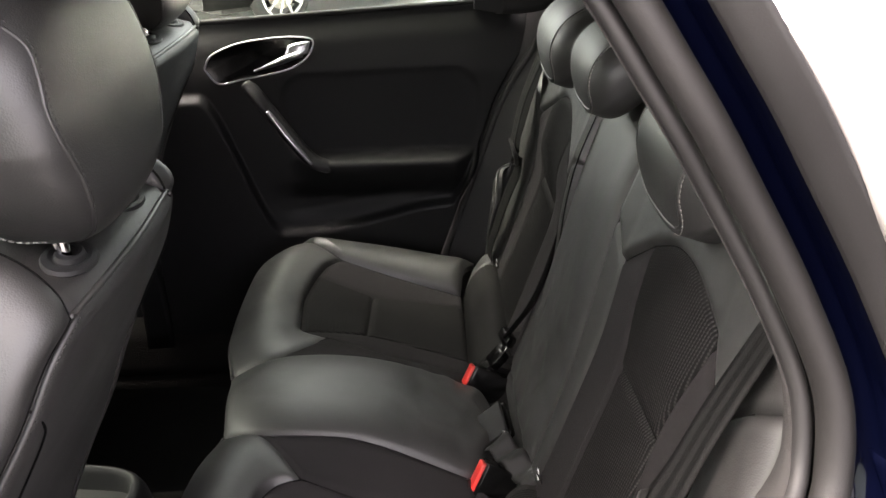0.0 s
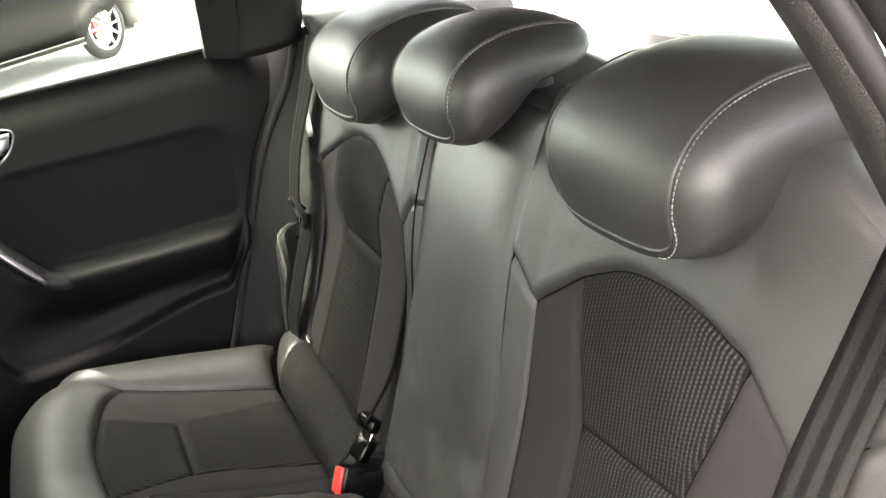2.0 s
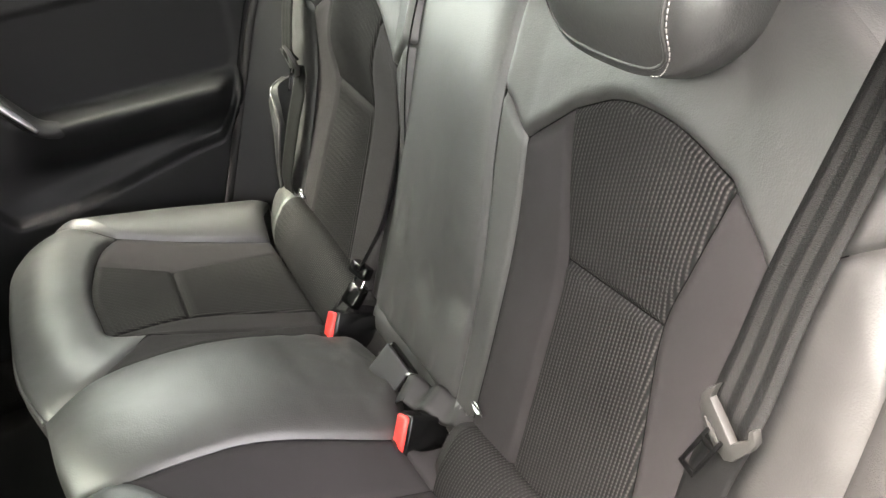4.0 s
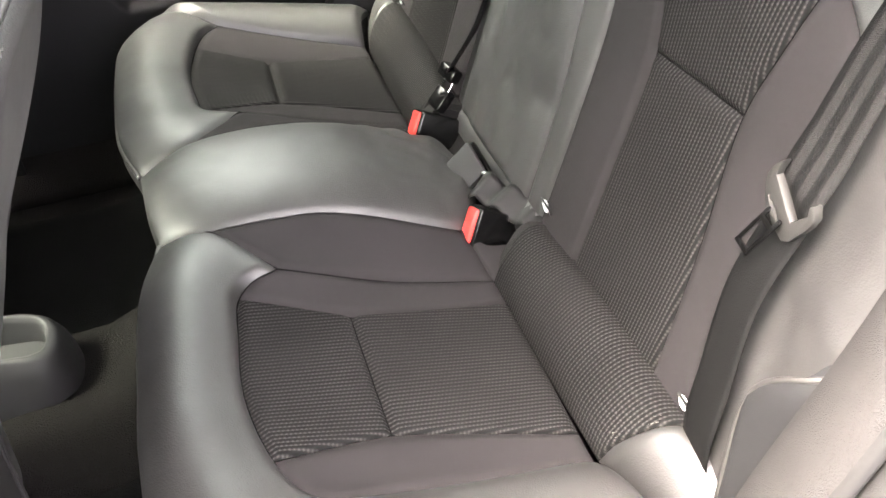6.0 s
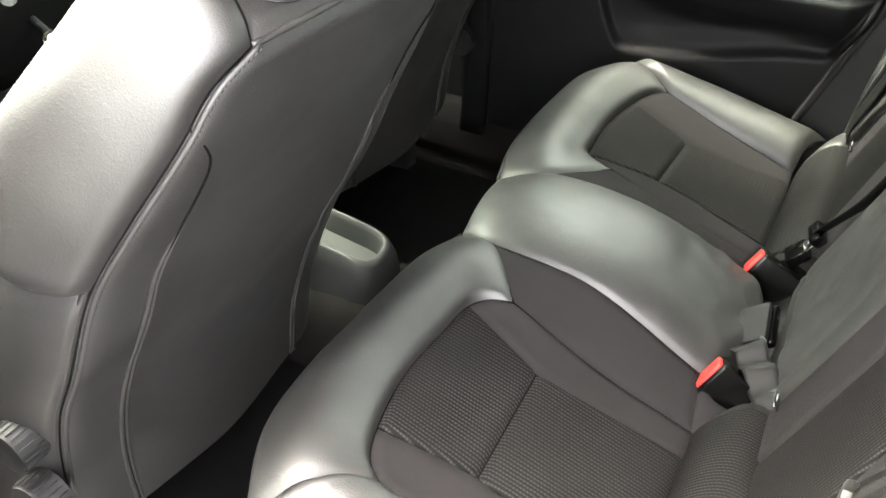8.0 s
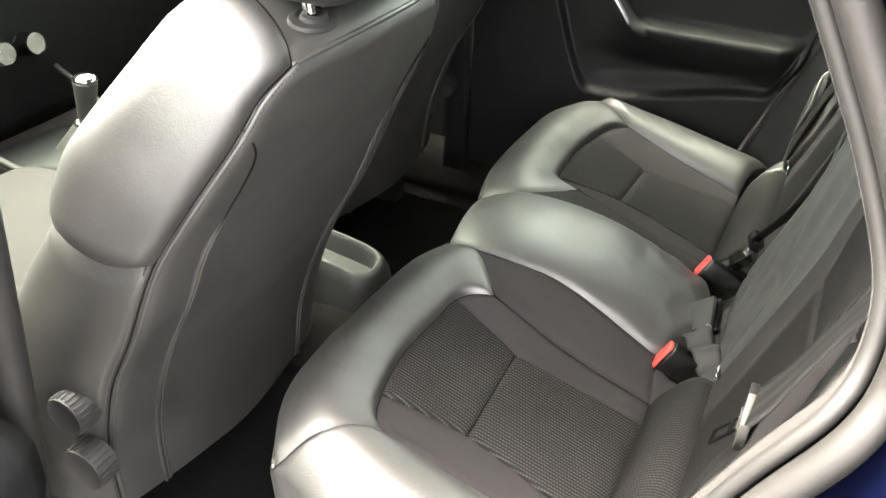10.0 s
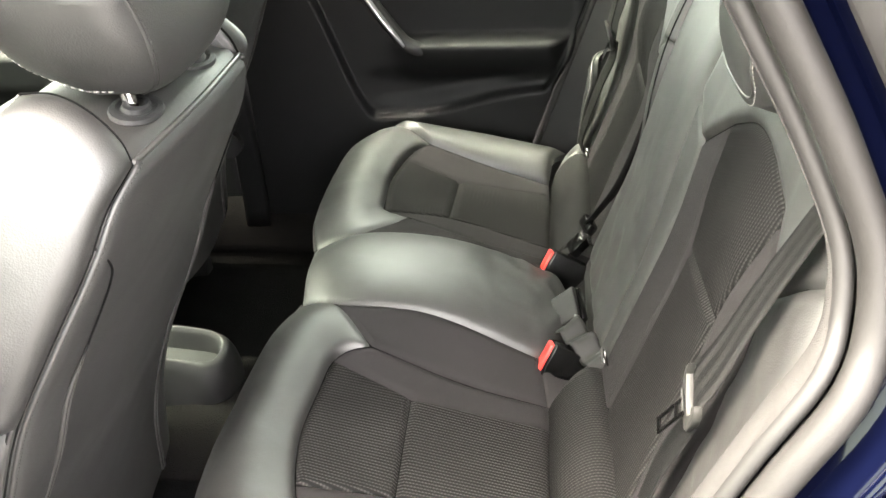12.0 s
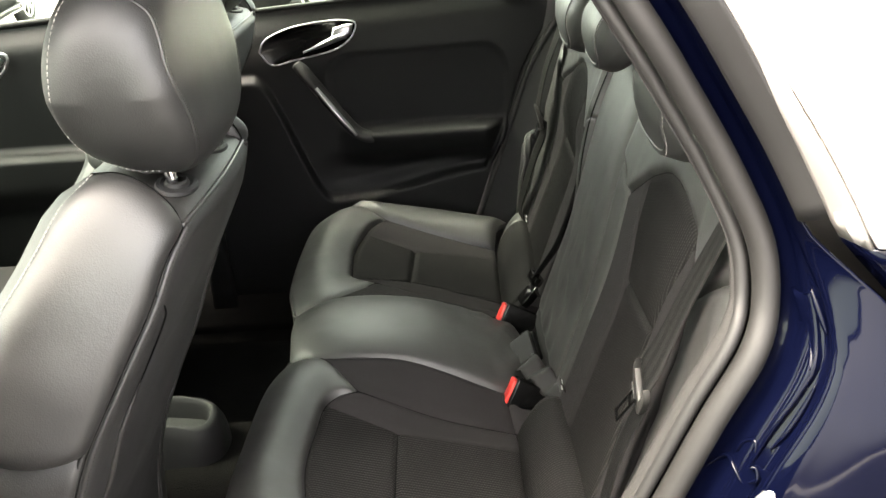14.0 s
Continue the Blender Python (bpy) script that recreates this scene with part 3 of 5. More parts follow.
def centre_seat():
    p, k = bench_point(1), back_point(0)
    front = [p(-0.366, -0.078, 0.628), p(-0.378, 0, 0.634), p(-0.384, 0.078, 0.628)]
    rear = [p(-0.016, -0.120, 0.572), p(0.012, -0.090, 0.572), p(0.026, -0.03, 0.574), p(0.026, 0.03, 0.574), p(0.012, 0.090, 0.572), p(-0.016, 0.120, 0.572)]
    dents = lambda P: -0.010 * np.clip((P[..., 0] + 0.13) / 0.1, 0, 1) * np.array([[abs(noise.noise(Vector((q[0] * 26, q[1] * 16, 3)))) for q in row] for row in P])
    patch("centre_cushion", front, rear, [front[0], p(-0.311, -0.099, 0.648), p(-0.18, -0.105, 0.640), rear[0]], [front[2], p(-0.311, 0.099, 0.648), p(-0.18, 0.105, 0.640), rear[-1]],
          LEATHER, bench, 40, 64, 0.014, (0.035, 0.085, 0.050, 0.085), wrinkle=0.0018, dent=dents)
    low = [p(-0.345, -0.075, 0.41), p(-0.350, 0, 0.41), p(-0.345, 0.075, 0.41)]
    patch("front_face", low, front, [low[0], front[0]], [low[2], front[2]], LEATHER, bench, 14, 12, 0.006, out=(-1, 0, 0))
    back = [p(0.085, -0.150, 0.585), p(0.085, 0, 0.590), p(0.085, 0.150, 0.585)]
    mid = [p(-0.016, -0.120, 0.548), p(0.024, 0, 0.552), p(-0.016, 0.120, 0.548)]
    patch("buckle_tray", mid, back, [mid[0], p(0.03, -0.14, 0.535), back[0]], [mid[2], p(0.03, 0.14, 0.535), back[2]], PILLAR, bench, 20, 16, 0.004, (0.01, 0.02, 0.0, 0.02))
    patch("rear_lip", [p(0.048, -0.142, 0.560), p(0.056, -0.03, 0.552), p(0.058, 0.142, 0.552)], [p(0.088, -0.146, 0.590), p(0.090, -0.03, 0.590), p(0.088, 0.146, 0.590)], [p(0.048, -0.142, 0.560), p(0.066, -0.144, 0.588), p(0.088, -0.146, 0.590)],
          [p(0.058, 0.142, 0.552), p(0.070, 0.144, 0.584), p(0.088, 0.146, 0.590)], LEATHER, bench, 30, 10, 0.006, (0.008, 0.006, 0.008, 0.006), wrinkle=0.001)
    folds = lambda P: np.array([[-0.0085 * max(0.0, noise.noise(Vector((q[1] * 24 + q[2] * 9, q[2] * 15 - q[1] * 8, 5.0)))) * smooth(0.93, 0.70, q[2]) * max(0.0, 1 - (abs(q[1] - YC) / 0.128) ** 6) for q in row] for row in P])
    lo, hi = [k(-0.118, 0.585), k(0, 0.585), k(0.135, 0.585)], [k(-0.106, 1.10), k(0, 1.11), k(0.118, 1.10)]
    patch("centre_back", lo, hi, [lo[0], k(-0.113, 0.75, 0.004), k(-0.105, 0.90, 0.008), k(-0.103, 0.967, 0.008), hi[0]], [lo[2], k(0.136, 0.75), k(0.130, 0.967), hi[2]], LEATHER, bench, 56, 90, 0.016,
          (0.02, 0.045, 0.03, 0.045), out=BACK_OUT, wrinkle=0.0016, scale=6, dent=folds)
    rear = [(x + 0.11, y, z + 0.02) for x, y, z in hi]
    patch("back_top", hi, rear, [hi[0], rear[0]], [hi[2], rear[2]], LEATHER, bench, 20, 16, 0.008, (0.03, 0.02, 0.02, 0.02))


centre_seat()
for w, s in ((0.125, -1), (0.487, -1), (0.475, 1)):
    y = -0.183 if w == 0.125 else YC + s * w
    bm = bmesh.new()
    box(bm, pose(0.071, y, 0.620, 0, -19, 0), 0.002, 0.016, 0.022, 0.0006)
    tag = part("fabric_tag", bm, DARK_RUBBER, bench, "small black tag with a white round mark")
    tube("round_mark", [(0.0692, y + 0.0068 * math.cos(a), 0.623 + 0.0068 * math.sin(a)) for a in (0, 1.05, 2.1, 3.14, 4.19, 5.24)], 0.0011, TAG, tag, closed=True, n=25, sides=6)
    bm = bmesh.new()
    rod(bm, (0.0692, y - 0.003, 0.621), (0.0692, y + 0.003, 0.625), 0.0013, seg=8)
    part("mark_bar", bm, TAG, tag)


def pad(name, prof, centre, cy, half, power, mat, parent, nu=44, n=72, taper=0.0, label=""):
    """A cushion swept across the car: a closed profile in x and z, shrinking to its centre at both ends. Returns the object and its surface."""
    ring = spline([(x, 0, z) for x, z in prof + [prof[0]]], n + 1)[:-1]
    c = np.array([centre[0], 0, centre[1]])

    def at(t, i):
        fz, fx = max((1 - abs(t) ** power) ** (1 / power), 0.02), max((1 - abs(t) ** 4.5) ** (1 / 4.5), 0.02)
        q = c + (ring[i % n] - c) * np.array([fx, 1, fz])
        return (q[0], cy + half * t * (1 - taper * max(0.0, (c[2] - q[2]) / 0.1)), q[2])

    ts = np.sin(np.linspace(-math.pi / 2, math.pi / 2, nu)) * 0.999
    verts = [at(t, i) for t in ts for i in range(n)]
    faces = [(j * n + i, j * n + (i + 1) % n, (j + 1) * n + (i + 1) % n, (j + 1) * n + i) for j in range(nu - 1) for i in range(n)]
    faces += [tuple(range(n))[::-1], tuple((nu - 1) * n + i for i in range(n))]
    ob = finish(name, verts, faces, mat, parent, label)
    bm = bmesh.new()
    bm.from_mesh(ob.data)
    bmesh.ops.recalc_face_normals(bm, faces=bm.faces)
    bm.to_mesh(ob.data)
    bm.free()
    return ob, at


REAR_PAD = [(0.0, 0.008), (-0.009, 0.042), (-0.004, 0.078), (0.018, 0.106), (0.055, 0.122), (0.100, 0.127), (0.145, 0.121), (0.170, 0.106), (0.162, 0.090), (0.126, 0.080), (0.095, 0.066), (0.074, 0.045), (0.056, 0.020), (0.028, 0.000)]


def rear_headrest(cy, half, xf, zb, grow=1.0):
    prof = [(xf + a * grow, zb + b * grow) for a, b in REAR_PAD]
    ob, at = pad("headrest", prof, (xf + 0.075 * grow, zb + 0.068 * grow), cy, half, 2.7, LEATHER, bench, taper=0.10, label="padded black leather headrest with pale stitched seams")
    tube("seam_welt", [at(-0.66, i) for i in range(42, 1, -4)] + [at(t, 1) for t in (-0.55, -0.3, 0.0, 0.3, 0.55)] + [at(0.72, i) for i in range(2, 43, 4)], 0.0018, LEATHER, ob, n=120, sides=6)
    stitches("stitching", [(x - 0.001, y, z + 0.0006) for x, y, z in [at(-0.70, i) for i in range(42, 1, -4)] + [at(-0.6, 0), at(-0.5, 0)]], THREAD, ob, r=0.0005)
    for d in (-0.5, 0.5):
        bm = bmesh.new()
        x, y = xf + 0.108 * grow, cy + d * half
        rest = 1.140 if grow > 1 else 1.125
        rod(bm, (x, y, rest - 0.01), (x, y, rest + 0.026), 0.006)
        part("post", bm, PLASTIC, ob)
        bm = bmesh.new()
        rod(bm, (x, y, rest - 0.006), (x, y, rest + 0.014), 0.021, 0.018, 24)
        part("guide_sleeve", bm, PLASTIC, ob)


rear_headrest(YC - 0.292, 0.119, 0.166, 1.032, 1.2)
rear_headrest(YC + 0.292, 0.119, 0.136, 1.032, 1.2)
rear_headrest(YC, 0.100, 0.140, 1.066)

# ---- front seats ----
def front_seat(yf, s, dx, dz, label):
    """s: the side on which the door is; h is counted from the seat's middle towards that door."""
    seat = thing("front_seat", label, "car seat", "front seats")
    p = lambda x, h, z: (x + dx, yf + s * h, z + dz)
    T, M, J, S = (-0.345, 0.139, 1.053), (-0.357, 0.173, 1.030), (-0.374, 0.194, 0.991), (-0.452, 0.244, 0.856)
    R = [(-0.615, 0.225, 0.40), (-0.600, 0.235, 0.52), (-0.555, 0.245, 0.65), (-0.505, 0.250, 0.74), S]
    edge = [(-0.576, 0.238, 0.884), (-0.566, 0.240, 0.918), (-0.541, 0.237, 0.966), (-0.512, 0.223, 1.004), (-0.476, 0.196, 1.052), (-0.452, 0.163, 1.090), (-0.424, 0.138, 1.114)]
    hinge = [S, (-0.50, 0.256, 0.853), (-0.55, 0.252, 0.866), edge[0]]
    front = [(-0.85, 0.24, 0.43), (-0.70, 0.235, 0.72), edge[0]]
    crown = [T, (-0.352, 0.137, 1.074), (-0.374, 0.134, 1.098), (-0.400, 0.132, 1.111), edge[-1]]
    tip = (-0.452, 0.112, 1.086)
    for e in (1, -1):
        m = lambda pts: [p(x, e * h, z) for x, h, z in pts]
        sd = (0, s * e, 0)
        up = [S, (-0.415, 0.225, 0.92), J, M, T]
        patch("upper_side", m(hinge), m(crown), m(up), m(edge), LEATHER, seat, 40, 44, 0.022, (0.030, 0.045, 0.040, 0.022), out=sd, wrinkle=0.0010)
        patch("crown_inside", m([T, (-0.41, 0.118, 1.076), tip]), m(crown), m([T, (-0.3455, 0.139, 1.0535)]), m([tip, edge[-1]]), LEATHER, seat, 20, 8, 0.003, (0.006, 0.01, 0.006, 0.004), out=(0, -s * e, 0.6))
        lowb = [R[0], (-0.72, 0.25, 0.40), (-0.85, 0.24, 0.43)]
        patch("lower_side", m(lowb), m(hinge), m(R), m(front), LEATHER, seat, 26, 30, 0.010, (0, 0.03, 0.012, 0.012), out=sd, wrinkle=0.001)
        seams(seat, m([*R, (-0.415, 0.225, 0.92), J, M, T]), m(hinge), m(crown), r=0.0013)
        for a, b in ((0.0045, -0.0045), (-0.0035, 0.0030)):
            tube("seam_welt", m([(x + a, h + b, z) for x, h, z in [*R, (-0.415, 0.225, 0.92), J, M, T]]), 0.0030, LEATHER, seat, n=90)
        stitches("stitching", [(x + 0.0075, y - s * e * 0.0050, z) for x, y, z in m([*R, (-0.415, 0.225, 0.92), J, M, T])], GREY_THREAD, seat)
        stitches("front_stitching", m([(a + 0.007, b + 0.009, c + 0.004) for a, b, c in edge]), THREAD, seat)
    m = lambda pts: [p(*q) for q in pts]
    flip = lambda pts: [(x, -h, z) for x, h, z in pts]
    left = [*R, (-0.415, 0.225, 0.92), J, M, T]
    skin = patch("back_panel", m([R[0], (-0.600, 0.12, 0.395), (-0.590, 0, 0.39), (-0.600, -0.12, 0.395), flip(R)[0]]), m([T, (-0.335, 0, 1.056), (-0.345, -0.139, 1.053)]), m(left), m(flip(left)), LEATHER, seat, 60, 60, 0.010,
                 (0, 0.030, 0.014, 0.030), out=(1, 0, -0.4), wrinkle=0.0010, scale=7)

    def at_skin(i, j):
        k = min(int(j), 58)
        a, b = skin.data.vertices[i * 60 + k], skin.data.vertices[i * 60 + k + 1]
        return tuple(a.co.lerp(b.co, j - k) + a.normal * 0.0010)

    for near_edge in (True, False):
        lane = [at_skin(i, j if near_edge else 59 - j) for i, j in zip((0, 8, 16, 24, 32, 38, 43, 46, 49, 51, 53), (9.0, 8.9, 8.7, 8.5, 8.2, 8.0, 7.8, 7.4, 6.0, 3.6, 0.0))]
        for d in (-0.0035, 0.0035):
            tube("back_welt", [(x + 0.0004, y + d, z) for x, y, z in lane[:7]], lambda t: 0.0001 + 0.0025 * smooth(1.0, 0.9, t), LEATHER, seat, n=60)
        tube("back_seam", lane[:7], 0.0011, SEAM_SHADE, seat, n=60, sides=6)
        tube("split_seam", lane[6:], 0.0011, SEAM_SHADE, seat, n=24, sides=6)
    te = [tip, (-0.452, 0, 1.084), (-0.452, -0.112, 1.086)]
    patch("top_panel", m([T, (-0.335, 0, 1.056), (-0.345, -0.139, 1.053)]), m(te), m([T, (-0.41, 0.118, 1.076), te[0]]), m(flip([T, (-0.41, 0.118, 1.076), te[0]])), LEATHER, seat, 24, 14, 0.008,
          (0.008, 0.008, 0.02, 0.008))
    tube("top_welt", m([T, (-0.335, 0, 1.058), (-0.345, -0.139, 1.053)]), 0.0030, PIPING, seat, n=40)
    fl = [*front, *edge[1:]]
    patch("front_panel", m([fl[0], (-0.80, 0, 0.45), flip(fl)[0]]), m([fl[-1], tip, te[1], te[2], flip(fl)[-1]]), m(fl), m(flip(fl)), LEATHER, seat, 26, 34, 0.010, (0, 0.03, 0.02, 0.03), out=(-1, 0, 0.4))
    # cushion
    low = lambda pts: [(x, y, z - 1.5 * dz) for x, y, z in m(pts)]
    side = [(-0.78, 0.25, 0.50), (-1.0, 0.255, 0.53), (-1.26, 0.23, 0.53)]
    patch("seat_cushion", low([side[0], (-0.78, 0, 0.48), flip(side)[0]]), low([side[-1], (-1.30, 0, 0.52), flip(side)[-1]]), low(side), low(flip(side)), TWEED, seat, 30, 30, 0.05, (0.02, 0.06, 0.06, 0.06))
    bm = bmesh.new()
    box(bm, pose(-1.0 + dx, yf, 0.43 - 0.5 * dz), 0.50, 0.46, 0.16, 0.03)
    part("cushion_base", bm, LEATHER, seat)
    for h in (-0.19, 0.19):
        bm = bmesh.new()
        box(bm, pose(-0.98 + dx, yf + h, 0.315), 0.62, 0.04, 0.06, 0.006)
        part("seat_rail", bm, PLASTIC, seat)
    for z, r, x in ((0.616, 0.0275, -0.600), (0.530, 0.031, -0.594)):
        bm = bmesh.new()
        y = yf + s * 0.262
        rod(bm, (x + dx, y - s * 0.01, z + dz), (x + dx, y + s * 0.022, z + dz), r, r * 0.94, 36)
        fs = [f for f in bm.faces if len(f.verts) > 4]
        bmesh.ops.inset_region(bm, faces=fs, thickness=r * 0.28, depth=-0.004)
        knob = part("adjuster_knob", bm, PLASTIC, seat, "round ribbed black plastic adjuster wheel")
        for i in range(24):
            a = 2 * math.pi * i / 24
            bm = bmesh.new()
            box(bm, pose(x + dx + (r * 0.985) * math.cos(a), y + s * 0.006, z + dz + (r * 0.985) * math.sin(a), 0, -math.degrees(a), 0), 0.0025, 0.026, 0.0022, 0.0006, 1)
            part("rib", bm, PLASTIC, knob)
    # headrest
    hx, hz = dx + 0.027, dz - 0.016
    prof = [(-0.425, 1.093), (-0.474, 1.122), (-0.494, 1.18), (-0.488, 1.25), (-0.457, 1.305), (-0.410, 1.325), (-0.372, 1.305), (-0.352, 1.25), (-0.345, 1.18), (-0.350, 1.125), (-0.380, 1.096)]
    ob, at = pad("headrest", [(x + hx, z + hz) for x, z in prof], (-0.415 + hx, 1.20 + hz), yf, 0.142, 2.9, LEATHER, seat, taper=0.22, label="rounded leather headrest with a dashed pale seam")
    rear_line = [(0.79, 39), (0.79, 42), (0.83, 45), (0.87, 48), (0.86, 52), (0.83, 55), (0.81, 58), (0.79, 61), (0.64, 65), (0.52, 68)]
    front_line = [(0.70, 33), (0.75, 30), (0.83, 28), (0.91, 24), (0.94, 20), (0.94, 17), (0.87, 11), (0.80, 7), (0.76, 4), (0.76, 0), (0.74, -3)]
    for e in (-1, 1):
        tube("seam_welt", [at(e * t, i) for t, i in rear_line], 0.0018, LEATHER, ob, n=60, sides=6)
        stitches("seam_stitching", [at(e * (t - 0.03), i) for t, i in rear_line], DARK_THREAD, ob, r=0.0005)
        stitches("stitching", [at(e * t, i) for t, i in front_line], THREAD, ob, step=0.0062, length=0.0044, r=0.0008)
    for h in (-0.068, 0.068):
        bm = bmesh.new()
        rod(bm, p(-0.368, h, 1.05), p(-0.378, h, 1.135), 0.0066)
        part("post", bm, PIN, ob)
        base = Matrix.Translation(p(-0.368, h, 1.0705)) @ pose(0, 0, 0, 0, 14, 0)
        bm = bmesh.new()
        ring = [(0.0, 0.0), (0.020, -0.002), (0.0225, 0.0015), (0.021, 0.0045), (0.0165, 0.0058), (0.0130, 0.0040), (0.0122, 0.0046), (0.0112, 0.0082), (0.0092, 0.0096), (0.0064, 0.0092)]
        verts = [[bm.verts.new(base @ Vector((r0 * math.cos(k * math.pi / 18), 1.45 * r0 * math.sin(k * math.pi / 18), z0))) for k in range(36)] for r0, z0 in ring[1:]]
        for lo_, hi_ in zip(verts, verts[1:]):
            for k in range(36):
                bm.faces.new((lo_[k], lo_[(k + 1) % 36], hi_[(k + 1) % 36], hi_[k]))
        part("guide_sleeve", bm, PLASTIC, ob)
    return seat


front_seat(-0.353, -1, 0.0, 0.0, "black leather front passenger seat with pale stitching and plastic adjuster wheels")
front_seat(0.335, 1, -0.123, 0.056, "black leather driver seat seen from behind")

# ---- belts and buckles ----
def buckle(name, corner):
    """A belt stalk with a red push button; corner: the button's upper end."""
    ob = thing(name, "black plastic seat belt buckle with a red push button", "belt buckle", "belt buckles")
    a = Vector((-0.46, -0.31, -0.83)).normalized()
    d = Vector((0.87, 0.05, -0.49))
    d = (d - a * d.dot(a)).normalized()
    w = a.cross(d).normalized()
    m = Matrix(((a.x, w.x, d.x, corner[0]), (a.y, w.y, d.y, corner[1]), (a.z, w.z, d.z, corner[2]), (0, 0, 0, 1)))
    bm = bmesh.new()
    box(bm, m @ pose(0.024, 0.0, 0.064), 0.052, 0.028, 0.122, 0.004, 3)
    part("housing", bm, GLOSSY, ob)
    bm = bmesh.new()
    box(bm, m @ pose(0.024, 0.0, 0.003), 0.047, 0.020, 0.010, 0.0028, 3)
    part("push_button", bm, RED, ob, "red release button")
    bm = bmesh.new()
    box(bm, m @ pose(0.026, 0.0, 0.128), 0.022, 0.008, 0.05, 0.002)
    part("stalk", bm, PLASTIC, ob)
    return ob


buckle("belt_buckle", (0.0, -0.125, 0.602))
buckle("belt_buckle", (0.0, 0.125, 0.602))
centre_buckle = thing("centre_belt_buckle", "black plastic centre belt buckle on a short webbing stalk", "belt buckle", "belt buckles")
e1, e2 = Vector((0.032, 0.004, 0.024)).normalized(), Vector((0.008, -0.046, -0.022)).normalized()
e3 = e1.cross(e2).normalized()
e3 = e3 if e3.z > 0 else -e3
turn = Matrix(((e1.x, e2.x, e3.x, 0.018), (e1.y, e2.y, e3.y, -0.037), (e1.z, e2.z, e3.z, 0.601), (0, 0, 0, 1)))
bm = bmesh.new()
box(bm, turn @ pose(0, 0, -0.006), 0.040, 0.050, 0.010, 0.0016, 2)
part("housing", bm, PLASTIC, centre_buckle)
bm = bmesh.new()
box(bm, turn @ pose(0.002, 0.001, -0.019), 0.046, 0.056, 0.014, 0.004, 3)
part("back_cover", bm, GLOSSY, centre_buckle)
tube("wire_loop", [(0.034, -0.058, 0.600), (0.040, -0.066, 0.602), (0.036, -0.074, 0.600), (0.018, -0.076, 0.590)], 0.0022, DARK_STEEL, centre_buckle, n=18)
ribbon("webbing", [(0.018, -0.074, 0.590), (0.026, -0.084, 0.602), (0.036, -0.100, 0.592), (0.044, -0.114, 0.599), (0.056, -0.134, 0.586), (0.064, -0.148, 0.590), (0.072, -0.165, 0.574)], [(0.83, 0.38, 0.40), (0.75, 0.45, 0.5), (0.85, 0.30, 0.25), (0.75, 0.5, 0.5), (0.85, 0.3, 0.3), (0.8, 0.4, 0.4), (0.83, 0.38, 0.4)], 0.038, DARK_RUBBER, centre_buckle, n=40, thick=0.002)


